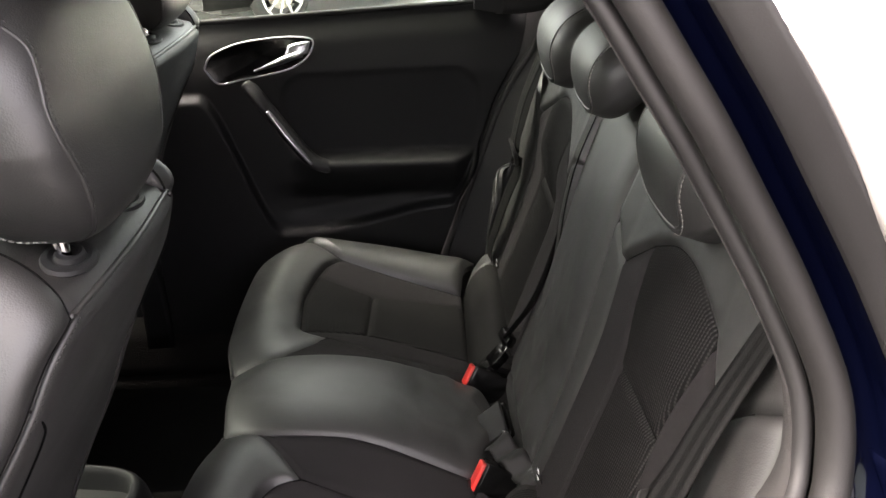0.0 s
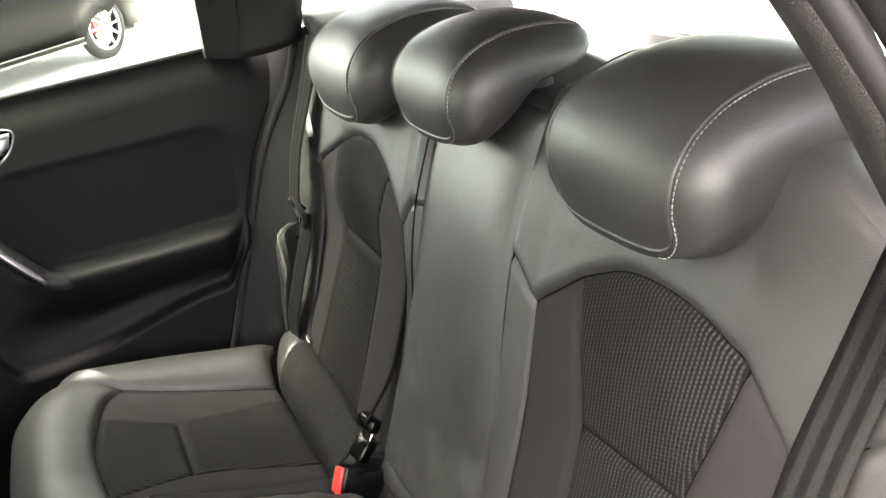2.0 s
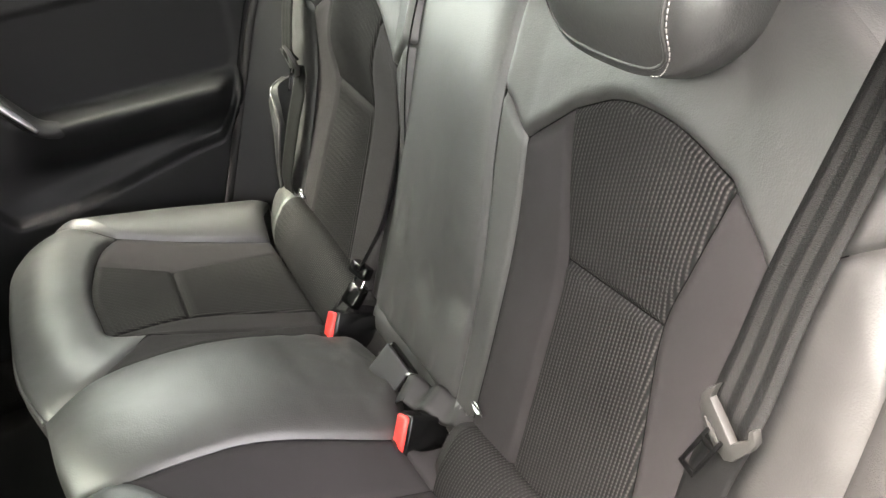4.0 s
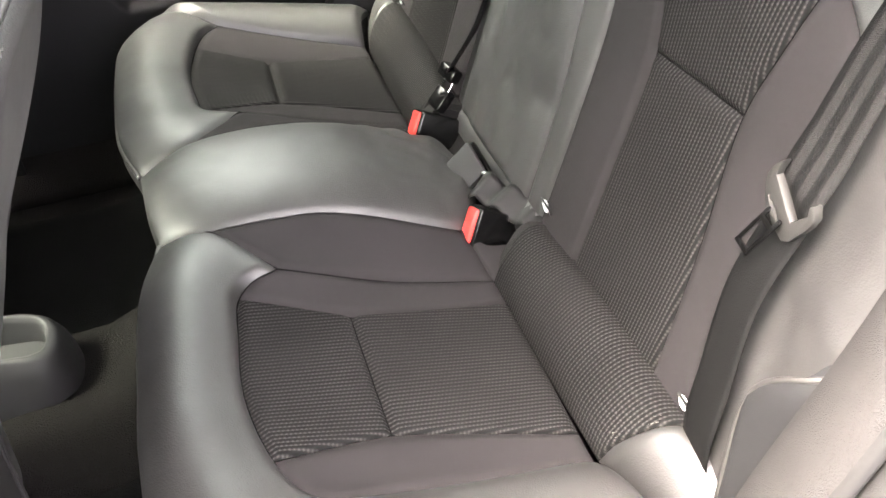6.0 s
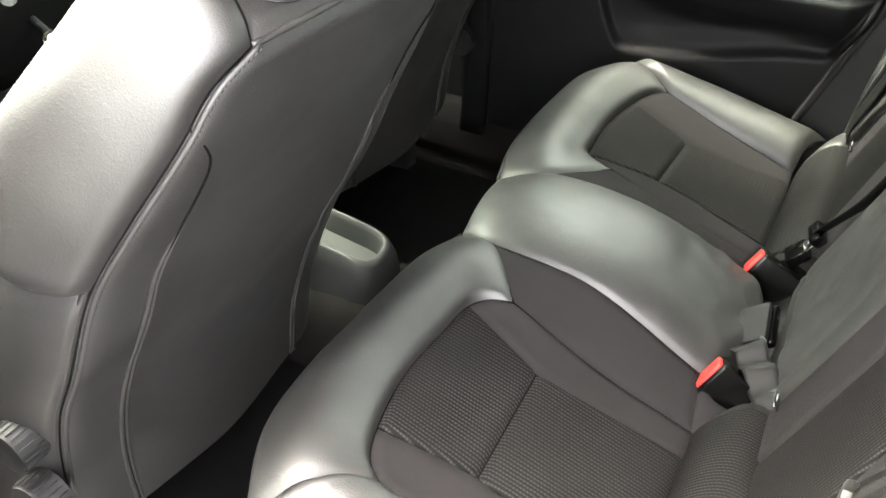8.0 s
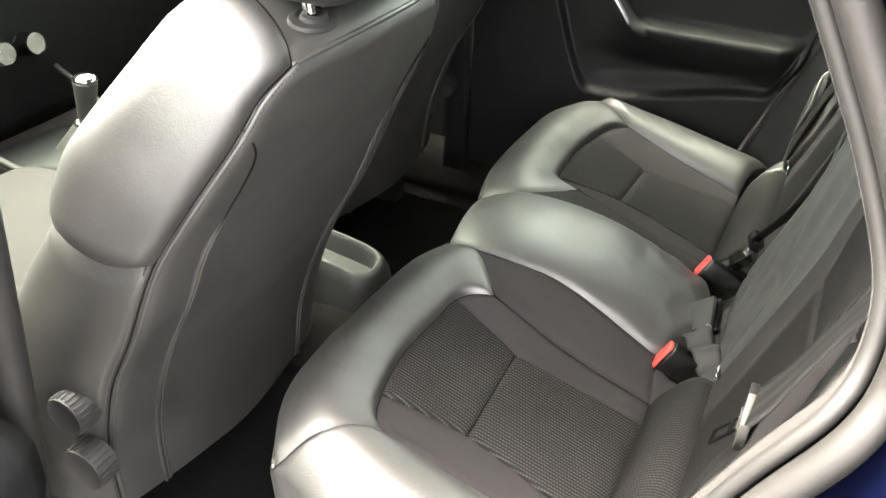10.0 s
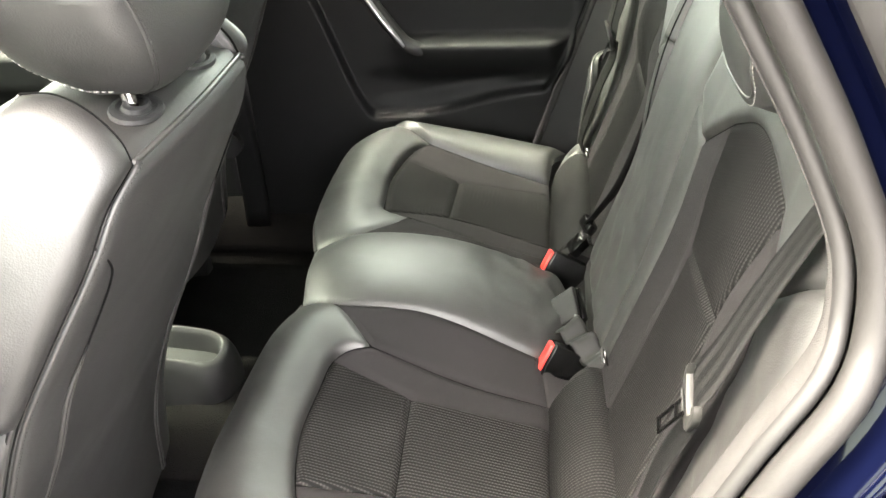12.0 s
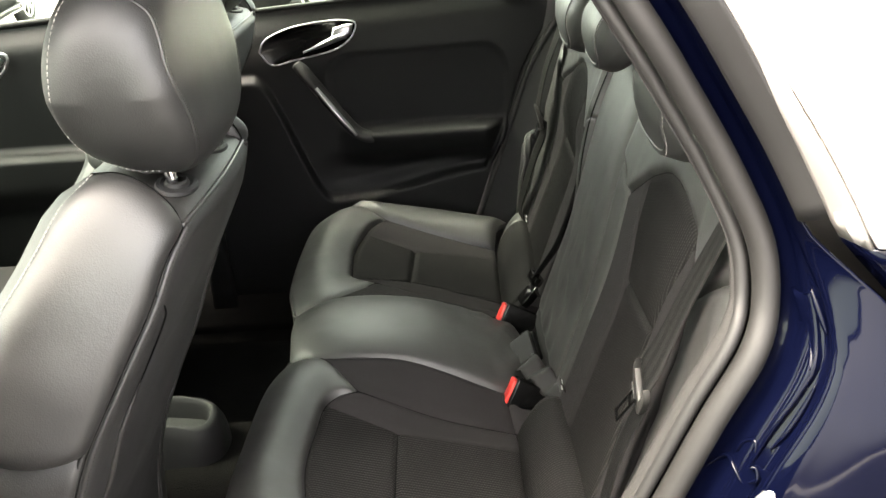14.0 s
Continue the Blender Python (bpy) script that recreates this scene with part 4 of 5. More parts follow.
def outer_belt(s, label):
    """The lap and shoulder belt, hanging along the backrest with its tongue."""
    ob = thing("seat_belt", label, "seat belt", "rear seat belts")
    p = lambda x, w, z: (x - (0.030 * smooth(0.80, 0.94, z) if s > 0 else 0.0), YC + s * w, z)
    upper = [p(0.222, 0.527, 1.12), p(0.186, 0.520, 1.03), p(0.154, 0.514, 0.95), p(0.133, 0.5135, 0.895), p(0.116, 0.514, 0.856), p(0.1185, 0.510, 0.842)]
    lower = [p(0.122, 0.508, 0.836), p(0.114, 0.504, 0.81), p(0.094, 0.504, 0.76), p(0.071, 0.518, 0.68), p(0.060, 0.524, 0.635), p(0.064, 0.526, 0.55)]
    ribbon("webbing", upper, [(0.25, -s * 0.95, -0.05)] * 3 + [(0.20, -s * 0.95, 0.05), (0.12, -s * 0.88, 0.40), (0.10, -s * 0.85, 0.45)], 0.046, WEBBING, ob, n=50)
    ribbon("lap_webbing", lower, [(0.1, -s * 0.97, -0.15)] * 2 + [(0.1, -s * 0.99, 0)] * 4, 0.046, LAP, ob, n=40)
    # tongue: a bowed grip through which the belt runs, and a slotted plate
    rim = [(0.513, 0.899), (0.503, 0.888), (0.498, 0.879), (0.497, 0.869), (0.501, 0.856), (0.515, 0.842), (0.527, 0.837), (0.535, 0.842), (0.549, 0.863), (0.553, 0.873), (0.550, 0.884), (0.546, 0.880), (0.546, 0.872), (0.541, 0.867), (0.532, 0.857), (0.520, 0.871), (0.508, 0.883), (0.509, 0.888)]
    bm = bmesh.new()
    face = bm.faces.new([bm.verts.new(p(0.1095 + 0.25 * abs(w - 0.527) ** 1.5, w - 0.013, z - 0.022)) for w, z in rim])
    ext = bmesh.ops.extrude_face_region(bm, geom=[face])
    bmesh.ops.translate(bm, vec=(0.0075, 0, 0), verts=[e for e in ext["geom"] if isinstance(e, bmesh.types.BMVert)])
    bmesh.ops.bevel(bm, geom=[e for e in bm.edges if e.is_manifold and len(e.link_faces) == 2 and e.calc_face_angle(0) > 1.0], offset=0.0012, segments=2, profile=0.5, affect="EDGES")
    grip = part("tongue_grip", bm, GREY, ob, "satin grey plastic grip of the belt tongue")
    for i in range(3):
        bm = bmesh.new()
        box(bm, Matrix.Translation(p(0.1088, 0.497 + 0.004 * i, 0.836 - 0.0025 * i)) @ pose(0, 0, 0, s * 32, 0, 0), 0.0016, 0.0014, 0.016, 0.0004, 1)
        part("raised_line", bm, GREY, grip)
    a, b = Vector(p(0.109, 0.505, 0.834)), Vector(p(0.092, 0.496, 0.803))
    v = (b - a).normalized()
    u = Vector((-0.1, s * 0.9, -0.3))
    u = (u - v * u.dot(v)).normalized()
    n = u.cross(v)
    f = Matrix(((u.x, v.x, n.x, 0), (u.y, v.y, n.y, 0), (u.z, v.z, n.z, 0), (0, 0, 0, 1)))
    bm = bmesh.new()
    for e in (-0.0070, 0.0070):
        box(bm, Matrix.Translation((a + b) / 2 + u * e) @ f, 0.0036, 0.036, 0.0022, 0.0006)
    for q in (a + v * 0.010, b):
        box(bm, Matrix.Translation(q) @ f, 0.0176, 0.0045, 0.0022, 0.0006)
    part("tongue_plate", bm, GLOSSY, ob, "slotted dark plate")
    return ob


outer_belt(-1, "dark grey banded webbing belt with a grey tongue beside the backrest")
outer_belt(1, "dark webbing belt with a tongue hanging beside the backrest")
centre_belt = thing("centre_seat_belt", "black webbing belt running down the split of the backrest", "seat belt", "rear seat belts")
kb = back_point(0)
ribbon("webbing", [kb(0.118, 1.09, 0.012), kb(0.126, 0.98, 0.012), kb(0.136, 0.85, 0.010), kb(0.143, 0.72, 0.012), (0.060, 0.150, 0.64)], [(0.75, 0.65, 0)] * 5, 0.026, WEBBING, centre_belt, n=40)
bm = bmesh.new()
box(bm, pose(0.060, 0.150, 0.636, 10, 30, 20), 0.018, 0.036, 0.020, 0.004)
part("upper_clip", bm, GLOSSY, centre_belt)
bm = bmesh.new()
box(bm, pose(0.050, 0.150, 0.612, 10, 30, 20), 0.003, 0.022, 0.040, 0.001)
part("tongue", bm, PIN, centre_belt, "small bright steel tongue")
bm = bmesh.new()
box(bm, pose(0.044, 0.152, 0.596, 10, 40, 20), 0.018, 0.030, 0.034, 0.004)
part("lower_clip", bm, GLOSSY, centre_belt)

# ---- floor, tunnel and console ----
def floor_height(x, y):
    d = abs(y - YC)
    return 0.28 + 0.13 * (1 / (1 + (d / 0.13) ** 6)) + 0.05 * max(0.0, min(1.0, (x + 0.50) / 0.12)) + 0.06 * max(0.0, min(1.0, (d - 0.60) / 0.06))


xs, ys = np.linspace(-2.0, 0.4, 60), np.linspace(-0.70, 0.68, 70)
tagged(sheet("floor", [[(x, y, floor_height(x, y) + 0.004 * noise.noise(Vector((x * 9, y * 9, 0)))) for y in ys] for x in xs], CARPET, thick=0.02, flip=True), "dark grey carpet over the car floor and tunnel", "floor", kind="structure")
for s in (-1, 1):
    cx, cy = -0.66, YC + s * 0.36
    g = [[(cx + a, cy + b, floor_height(cx + a, cy + b) + 0.010 + 0.002 * noise.noise(Vector((a * 12, b * 12, s)))) for b in np.linspace(-0.21, 0.21, 18)] for a in np.linspace(-0.16, 0.23, 18)]
    tagged(sheet("floor_mat", g, MAT, thick=0.008, flip=True), "black carpet mat on the rear footwell floor", "floor mat", "rear floor mats")

console = thing("centre_console", "black plastic centre console with an open tray at its rear end", "console")
rim = [(-0.568, -0.046, 0.484), (-0.552, -0.036, 0.480), (-0.547, -0.012, 0.480), (-0.552, 0.018, 0.484), (-0.568, 0.028, 0.490), (-0.66, 0.032, 0.502), (-0.80, 0.034, 0.51), (-0.80, -0.054, 0.51), (-0.66, -0.052, 0.500)]
rb = spline(rim + [rim[0]], 73)[:-1]
nn = len(rb)


def console_ring(out, drop, end):
    """The tray's outline moved outward and down; end: the same for its rounded rear end."""
    rows = []
    for x, y, z in rb:
        k = smooth(-0.600, -0.555, x)
        o, d = out + (end[0] - out) * k, drop + (end[1] - drop) * k
        v = Vector((max(x + 0.590, 0.0), y - YC)).normalized()
        rows.append((x + v.x * o, y + v.y * o, z - d))
    return rows


rings = [console_ring(*q) for q in ((0.030, 0.16, (0.024, 0.12)), (0.018, 0.09, (0.022, 0.055)), (0.010, 0.03, (0.018, 0.030)), (0.004, 0.005, (0.009, 0.010)), (0.0, 0.0, (0.0, 0.0)), (-0.003, 0.002, (-0.004, 0.002)), (-0.005, 0.014, (-0.008, 0.012)), (-0.007, 0.045, (-0.010, 0.040)))]
finish("console_body", [tuple(q) for r in rings for q in r], [(k * nn + i, k * nn + (i + 1) % nn, (k + 1) * nn + (i + 1) % nn, (k + 1) * nn + i) for k in range(len(rings) - 1) for i in range(nn)], PLASTIC, console)
finish("tray", [tuple(q) for q in rings[-1]], [tuple(range(nn))], PLASTIC, console)
bm = bmesh.new()
box(bm, pose(-1.02, YC, 0.50, 0, -3, 0), 0.46, 0.17, 0.12, 0.02, 3)
part("front_box", bm, INSERT, console)
bm = bmesh.new()
box(bm, pose(-1.30, YC, 0.47, 0, -14, 0), 0.30, 0.24, 0.14, 0.02, 3)
part("lever_surround", bm, INSERT, console)
for s in (-1, 1):
    tube("trim_rail", [(-1.12, YC + s * 0.122, 0.535), (-1.28, YC + s * 0.140, 0.555), (-1.48, YC + s * 0.160, 0.63)], 0.008, PLASTIC, console, n=30)
lever = thing("gear_lever", "gear lever with a polished cap and black gaiter", "gear lever")
base = Vector((-1.24, -0.01, 0.565))
bm = bmesh.new()
rod(bm, base - Vector((0.006, 0, 0.045)), base + Vector((0.024, 0, 0.040)), 0.060, 0.021, 24)
part("gaiter", bm, LEATHER, lever)
tube("knob", [base + Vector((0.024, 0, 0.035)), base + Vector((0.034, 0, 0.075)), base + Vector((0.042, 0, 0.115)), base + Vector((0.046, 0, 0.138))], lambda t: 0.014 + 0.010 * t, LEATHER, lever, n=20, sides=16)
bm = bmesh.new()
bmesh.ops.create_uvsphere(bm, u_segments=20, v_segments=10, radius=0.0245, matrix=Matrix.Translation(base + Vector((0.047, 0, 0.140))) @ Matrix.Diagonal((1, 1, 0.45, 1)))
part("cap", bm, PIN, lever, "polished metal cap")
tube("collar", [base + Vector((0.026 + 0.022 * math.cos(a), 0.022 * math.sin(a), 0.044)) for a in np.linspace(0, 5.5, 8)], 0.003, PIN, lever, closed=True, n=24, sides=6)

dash = thing("dashboard", "black plastic dashboard with a grey control panel and round knobs", "dashboard")
prof = [(-1.52, 0.50), (-1.47, 0.70), (-1.46, 0.85), (-1.50, 0.95), (-1.60, 1.00), (-1.78, 1.03), (-2.0, 1.02)]
sheet("dash_body", [[(x - 0.05 * ((y - YC) / 0.7) ** 2, y, z) for x, z in [tuple(q) for q in spline([(a, 0, b) for a, b in prof], 24)[:, ::2]]] for y in np.linspace(-0.70, 0.68, 30)], INSERT, dash, 0.02)
bm = bmesh.new()
box(bm, pose(-1.465, YC, 0.80, 0, 8, 0), 0.05, 0.24, 0.30, 0.03, 4)
part("control_panel", bm, PILLAR, dash)
bm = bmesh.new()
box(bm, pose(-1.437, YC - 0.03, 0.86, 0, 8, 0), 0.01, 0.12, 0.035, 0.004)
part("radio_face", bm, SILVER_GREY, dash)
for i in range(8):
    bm = bmesh.new()
    box(bm, pose(-1.431, YC - 0.08 + 0.014 * i, 0.862, 0, 8, 0), 0.004, 0.008, 0.010, 0.001)
    part("button", bm, PLASTIC, dash)
for y in (-0.075, 0.0, 0.075):
    bm = bmesh.new()
    rod(bm, (-1.45, YC + y, 0.705), (-1.405, YC + y, 0.715), 0.026, 0.022, 24)
    part("rotary_knob", bm, DARK_STEEL, dash, "round satin metal knob")
wheel = thing("steering_wheel", "black leather steering wheel with grey spoke trim", "steering wheel")
wc, tilt = Vector((-1.30, 0.345, 0.985)), Matrix.Rotation(radians(-116), 4, "Y")
tube("wheel_rim", [wc + tilt @ Vector((0.18 * math.cos(a), 0.18 * math.sin(a), 0)) for a in np.linspace(0, 2 * math.pi, 13)[:-1]], 0.0165, LEATHER, wheel, closed=True, n=72, sides=12)
bm = bmesh.new()
bmesh.ops.create_uvsphere(bm, u_segments=24, v_segments=12, radius=0.075, matrix=Matrix.Translation(wc) @ tilt @ pose(0, 0, -0.01) @ Matrix.Diagonal((0.9, 1.05, 0.4, 1)))
part("hub", bm, PLASTIC, wheel)
for a in (-100, 100, 180):
    q = Matrix.Translation(wc) @ tilt @ pose(0, 0, 0, 0, 0, a)
    bm = bmesh.new()
    box(bm, q @ pose(0.115, 0, -0.008), 0.115, 0.036, 0.014, 0.005)
    part("spoke", bm, SILVER_GREY, wheel, "satin grey spoke trim")
bm = bmesh.new()
rod(bm, wc, wc + tilt @ Vector((0, 0, 0.30)), 0.045, 0.06, 20)
part("column", bm, PLASTIC, wheel)

# ---- far doors ----
def rear_edge(z):
    """Where the far rear door ends, against the wheel arch."""
    return -0.035 + (z - 0.589) * 0.36 + (0.03 * smooth(0.9, 1.05, z))


def pocket_line(x):
    return 0.632 + 0.060 * smooth(-0.34, 0.0, x) + 0.30 * smooth(-0.38, -0.53, x) + 0.12 * smooth(-0.02, 0.06, x)


def insert_depth(x, z):
    """1 inside the sunk panel of the far rear door, 0 outside, with round corners."""
    dx, dz = max(abs(x + 0.155) - 0.150, 0.0), max(abs(z - 0.885) - 0.035, 0.0)
    return smooth(0.062, 0.044, math.hypot(dx, dz))


def door_y(x, z):
    """The trim of the far rear door: a bowed top, a sunk panel, an arm rest ledge and a pocket."""
    y = 0.648 + 0.016 * smooth(0.95, 1.08, z) + 0.022 * smooth(1.02, 1.11, z) ** 2
    y += 0.004 * insert_depth(x, z)
    arm = smooth(-0.36, -0.25, x) * smooth(0.055, -0.01, x)
    y -= 0.040 * arm * smooth(0.814, 0.792, z) * smooth(0.69, 0.79, z)
    line = pocket_line(x)
    y -= 0.020 * smooth(line + 0.014, line - 0.008, z)
    y += 0.014 * smooth(-0.42, -0.30, x) * smooth(0.02, -0.08, x) * smooth(0.75, 0.70, z) * smooth(line + 0.012, line + 0.05, z)
    return y


door = thing("rear_door", "closed black rear door with a chrome latch handle and slanted grab handle", "car door", "far doors")
zs = np.concatenate([np.linspace(0.36, 0.60, 14), np.linspace(0.605, 1.105, 110)])
grid = [[(x, door_y(x, z), z + 0.042 * (x + 0.5) / 0.55 * smooth(0.9, 1.1, z) * 0.6 - 0.028 * smooth(0.95, 1.1, z)) for x in np.linspace(-0.66, rear_edge(z), 190)] for z in zs]
trim = sheet("trim_panel", grid, SOFT, door, 0.012)
trim.data.materials.append(INSERT)
for f in trim.data.polygons:
    if insert_depth(f.center.x, f.center.z) > 0.45:
        f.material_index = 1
top = grid[-1]
tube("window_seal", [(x, y + 0.004, z + 0.002) for x, y, z in top[::12] + [top[-1]]], 0.006, DARK_RUBBER, door, n=60)
tube("bright_strip", [(x, y + 0.012, z + 0.003) for x, y, z in top[::12] + [top[-1]]], 0.0035, CHROME, door, n=60)
bezel = [(-0.505, 0.995), (-0.482, 0.966), (-0.429, 0.973), (-0.324, 0.995), (-0.290, 1.022), (-0.283, 1.046), (-0.311, 1.054), (-0.380, 1.052), (-0.445, 1.041), (-0.492, 1.019)]
handle = tube("handle_bezel", [(x, 0.637, z) for x, z in bezel], 0.0017, CHROME, door, "thin chrome ring round the latch recess", 8, 90, closed=True)
bz = spline([(x, 0.637, z) for x, z in bezel + [bezel[0]]], 61)[:-1]
cen = bz.mean(0) + np.array([0, 0.010, 0])
rings = [bz, bz * 0.8 + cen * 0.2 + np.array([0, 0.004, 0]), bz * 0.3 + cen * 0.7, np.tile(cen, (60, 1))]
finish("latch_recess", [tuple(q) for r in rings for q in r], [(k * 60 + i, k * 60 + (i + 1) % 60, (k + 1) * 60 + (i + 1) % 60, (k + 1) * 60 + i) for k in range(3) for i in range(60)], GLOSSY, door)
tube("latch_lever", [(-0.404, 0.634, 0.990), (-0.378, 0.624, 1.000), (-0.350, 0.616, 1.011), (-0.326, 0.612, 1.020), (-0.304, 0.613, 1.026)], lambda t: 0.004 + 0.008 * smooth(0.0, 0.7, t), CHROME, door, "satin chrome latch lever", 12, 36, flat=0.6)
patch("latch_paddle", [(-0.340, 0.611, 1.016), (-0.316, 0.609, 1.018), (-0.292, 0.616, 1.026)], [(-0.330, 0.619, 1.042), (-0.308, 0.616, 1.047), (-0.286, 0.622, 1.048)], [(-0.340, 0.611, 1.016), (-0.330, 0.619, 1.042)], [(-0.292, 0.616, 1.026), (-0.286, 0.622, 1.048)], CHROME, door,
      12, 10, 0.004, (0.006, 0.006, 0.006, 0.006), skirt=0.008, out=(0, -1, 0))
tube("grab_handle", [(-0.425, 0.655, 0.958), (-0.408, 0.638, 0.940), (-0.382, 0.632, 0.903), (-0.342, 0.624, 0.848), (-0.302, 0.622, 0.799), (-0.275, 0.624, 0.787), (-0.24, 0.635, 0.785)],
     0.016, PLASTIC, door, "slanted black grab handle", 14, 50, flat=0.8)
tube("grab_insert", [(-0.386, 0.622, 0.910), (-0.345, 0.612, 0.852), (-0.304, 0.612, 0.797)], lambda t: 0.0085 * (1 - 0.25 * abs(2 * t - 1) ** 3), CHROME, door, "satin chrome strip on the grab handle", 10, 30, flat=0.7)
sheet("window_pane", [[(x, 0.690 - 0.22 * (z - 1.10), z) for x in np.linspace(-0.62, 0.10 - 0.4 * max(0, z - 1.16), 12)] for z in np.linspace(1.06, 1.40, 10)], GLASS, door, 0.004)
tube("window_frame", [(0.066, 0.668, 1.18), (0.06, 0.655, 1.24), (0.045, 0.640, 1.30), (-0.02, 0.612, 1.40), (-0.35, 0.600, 1.43), (-0.64, 0.605, 1.42)], 0.018, DARK_RUBBER, door, n=50, sides=10)
bm = bmesh.new()
v = [bm.verts.new(q) for q in ((0.042, 0.668, 1.092), (0.105, 0.664, 1.080), (0.108, 0.618, 1.34), (0.042, 0.620, 1.34), (0.042, 0.70, 1.092), (0.105, 0.70, 1.080), (0.108, 0.66, 1.34), (0.042, 0.66, 1.34))]
for f in ((0, 1, 2, 3), (7, 6, 5, 4), (0, 4, 5, 1), (1, 5, 6, 2), (2, 6, 7, 3), (3, 7, 4, 0)):
    bm.faces.new([v[i] for i in f])
part("corner_cover", bm, PLASTIC, door)
sheet("outer_skin", [[(x, 0.80 - 0.05 * ((z - 0.7) / 0.4) ** 2, z) for x in np.linspace(-0.66, 0.16, 12)] for z in np.linspace(0.32, 1.045, 12)], PAINT, door, 0.004)

fdoor = thing("front_door", "closed black front door with a chrome latch handle beside the driver seat", "car door", "far doors")
sheet("trim_panel", [[(x, 0.665 + 0.03 * smooth(1.02, 1.10, z) ** 2 - 0.045 * smooth(0.80, 0.78, z) * smooth(0.62, 0.72, z) * smooth(-0.8, -0.95, x), z - 0.045 * (-0.74 - x) / 0.8 * smooth(0.9, 1.1, z)) for x in np.linspace(-1.62, -0.74, 70)] for z in np.linspace(0.36, 1.10, 80)], SOFT, fdoor, 0.012)
tube("handle_bezel", [(x - 0.80, 0.650, z - 0.02) for x, z in bezel], 0.0035, CHROME, fdoor, "thin chrome ring round the latch recess", 8, 60, closed=True)
tube("latch_lever", [(-1.20, 0.646, 0.974), (-1.175, 0.634, 0.986), (-1.135, 0.626, 1.0), (-1.105, 0.626, 1.01), (-1.090, 0.636, 1.022)], lambda t: 0.006 + 0.013 * smooth(0.0, 0.75, t), CHROME, fdoor, "satin chrome latch lever", 12, 30, flat=0.5)
sheet("window_pane", [[(x, 0.70 - 0.22 * (z - 1.10), z) for x in np.linspace(-1.75 + 1.2 * (z - 1.04), -0.72, 12)] for z in np.linspace(1.04, 1.40, 10)], GLASS, fdoor, 0.004)
tube("window_seal", [(-1.62, 0.69, 1.058), (-1.2, 0.695, 1.080), (-0.74, 0.695, 1.104)], 0.007, DARK_RUBBER, fdoor, n=40)
sheet("outer_skin", [[(x, 0.80 - 0.05 * ((z - 0.7) / 0.4) ** 2, z) for x in np.linspace(-1.75, -0.67, 12)] for z in np.linspace(0.32, 1.03, 12)], PAINT, fdoor, 0.004)

ndoor = thing("front_door", "closed front door with black trim beside the passenger seat", "car door", "near doors")
sheet("trim_panel", [[(x, -0.690 - 0.03 * smooth(1.02, 1.10, z) ** 2 + 0.045 * smooth(0.80, 0.78, z) * smooth(0.62, 0.72, z) * smooth(-0.8, -0.95, x), z - 0.045 * (-0.66 - x) / 0.9 * smooth(0.9, 1.1, z)) for x in np.linspace(-1.62, -0.66, 60)] for z in np.linspace(0.36, 1.10, 60)], SOFT, ndoor, 0.012, flip=True)
sheet("window_pane", [[(x, -0.735 + 0.22 * (z - 1.10), z) for x in np.linspace(-1.75 + 1.2 * (z - 1.04), -0.64, 12)] for z in np.linspace(1.04, 1.40, 10)], SCREEN_GLASS, ndoor, 0.004)
tube("window_seal", [(-1.62, -0.72, 1.058), (-1.2, -0.725, 1.080), (-0.66, -0.725, 1.104)], 0.007, DARK_RUBBER, ndoor, n=40)
sheet("outer_skin", [[(x, -0.82 + 0.05 * ((z - 0.7) / 0.4) ** 2, z) for x in np.linspace(-1.75, -0.66, 12)] for z in np.linspace(0.32, 1.06, 12)], PAINT, ndoor, 0.004)

# ---- the shell round the cabin ----
def struct(ob, label, category):
    return tagged(ob, label, category, kind="structure")


far_pillar = [[(-0.66 - 0.02 * t - 0.06 * a * (1 - t), 0.665 - 0.10 * t ** 2, 0.36 + 1.06 * t) for a in np.linspace(0, 1, 8)] for t in np.linspace(0, 1, 24)]
struct(sheet("pillar_trim_far", far_pillar, SOFT, thick=0.05), "black plastic trim of the far middle pillar", "pillar")
# the far rear quarter: from the door's rear edge round to the backrest
quarter = loft([[(rear_edge(z) - 0.030, 0.705, z) for z in np.linspace(0.40, 1.12, 14)],
                [(rear_edge(z) + 0.004, 0.664 - 0.012 * smooth(0.9, 1.1, z), z) for z in np.linspace(0.40, 1.12, 14)],
                [(rear_edge(z) + 0.035, 0.645 - 0.012 * smooth(0.9, 1.1, z), z) for z in np.linspace(0.40, 1.12, 14)],
                [(rear_edge(z) + 0.10, 0.612, z) for z in np.linspace(0.40, 1.115, 14)],
                [(rear_edge(z) + 0.22, 0.595, z) for z in np.linspace(0.40, 1.11, 14)],
                [(0.42, 0.60, z) for z in np.linspace(0.40, 1.08, 14)]], 40, 40)
struct(sheet("quarter_trim_far", quarter, PLASTIC, thick=0.01), "black plastic trim beside the rear seat", "wall")
tube("door_seal_far", [(rear_edge(z) + 0.016, 0.650 - 0.012 * smooth(0.9, 1.1, z), z) for z in np.linspace(0.45, 1.10, 10)], 0.010, DARK_RUBBER, n=40)
struct(bpy.data.objects["door_seal_far"], "black rubber door seal", "seal")
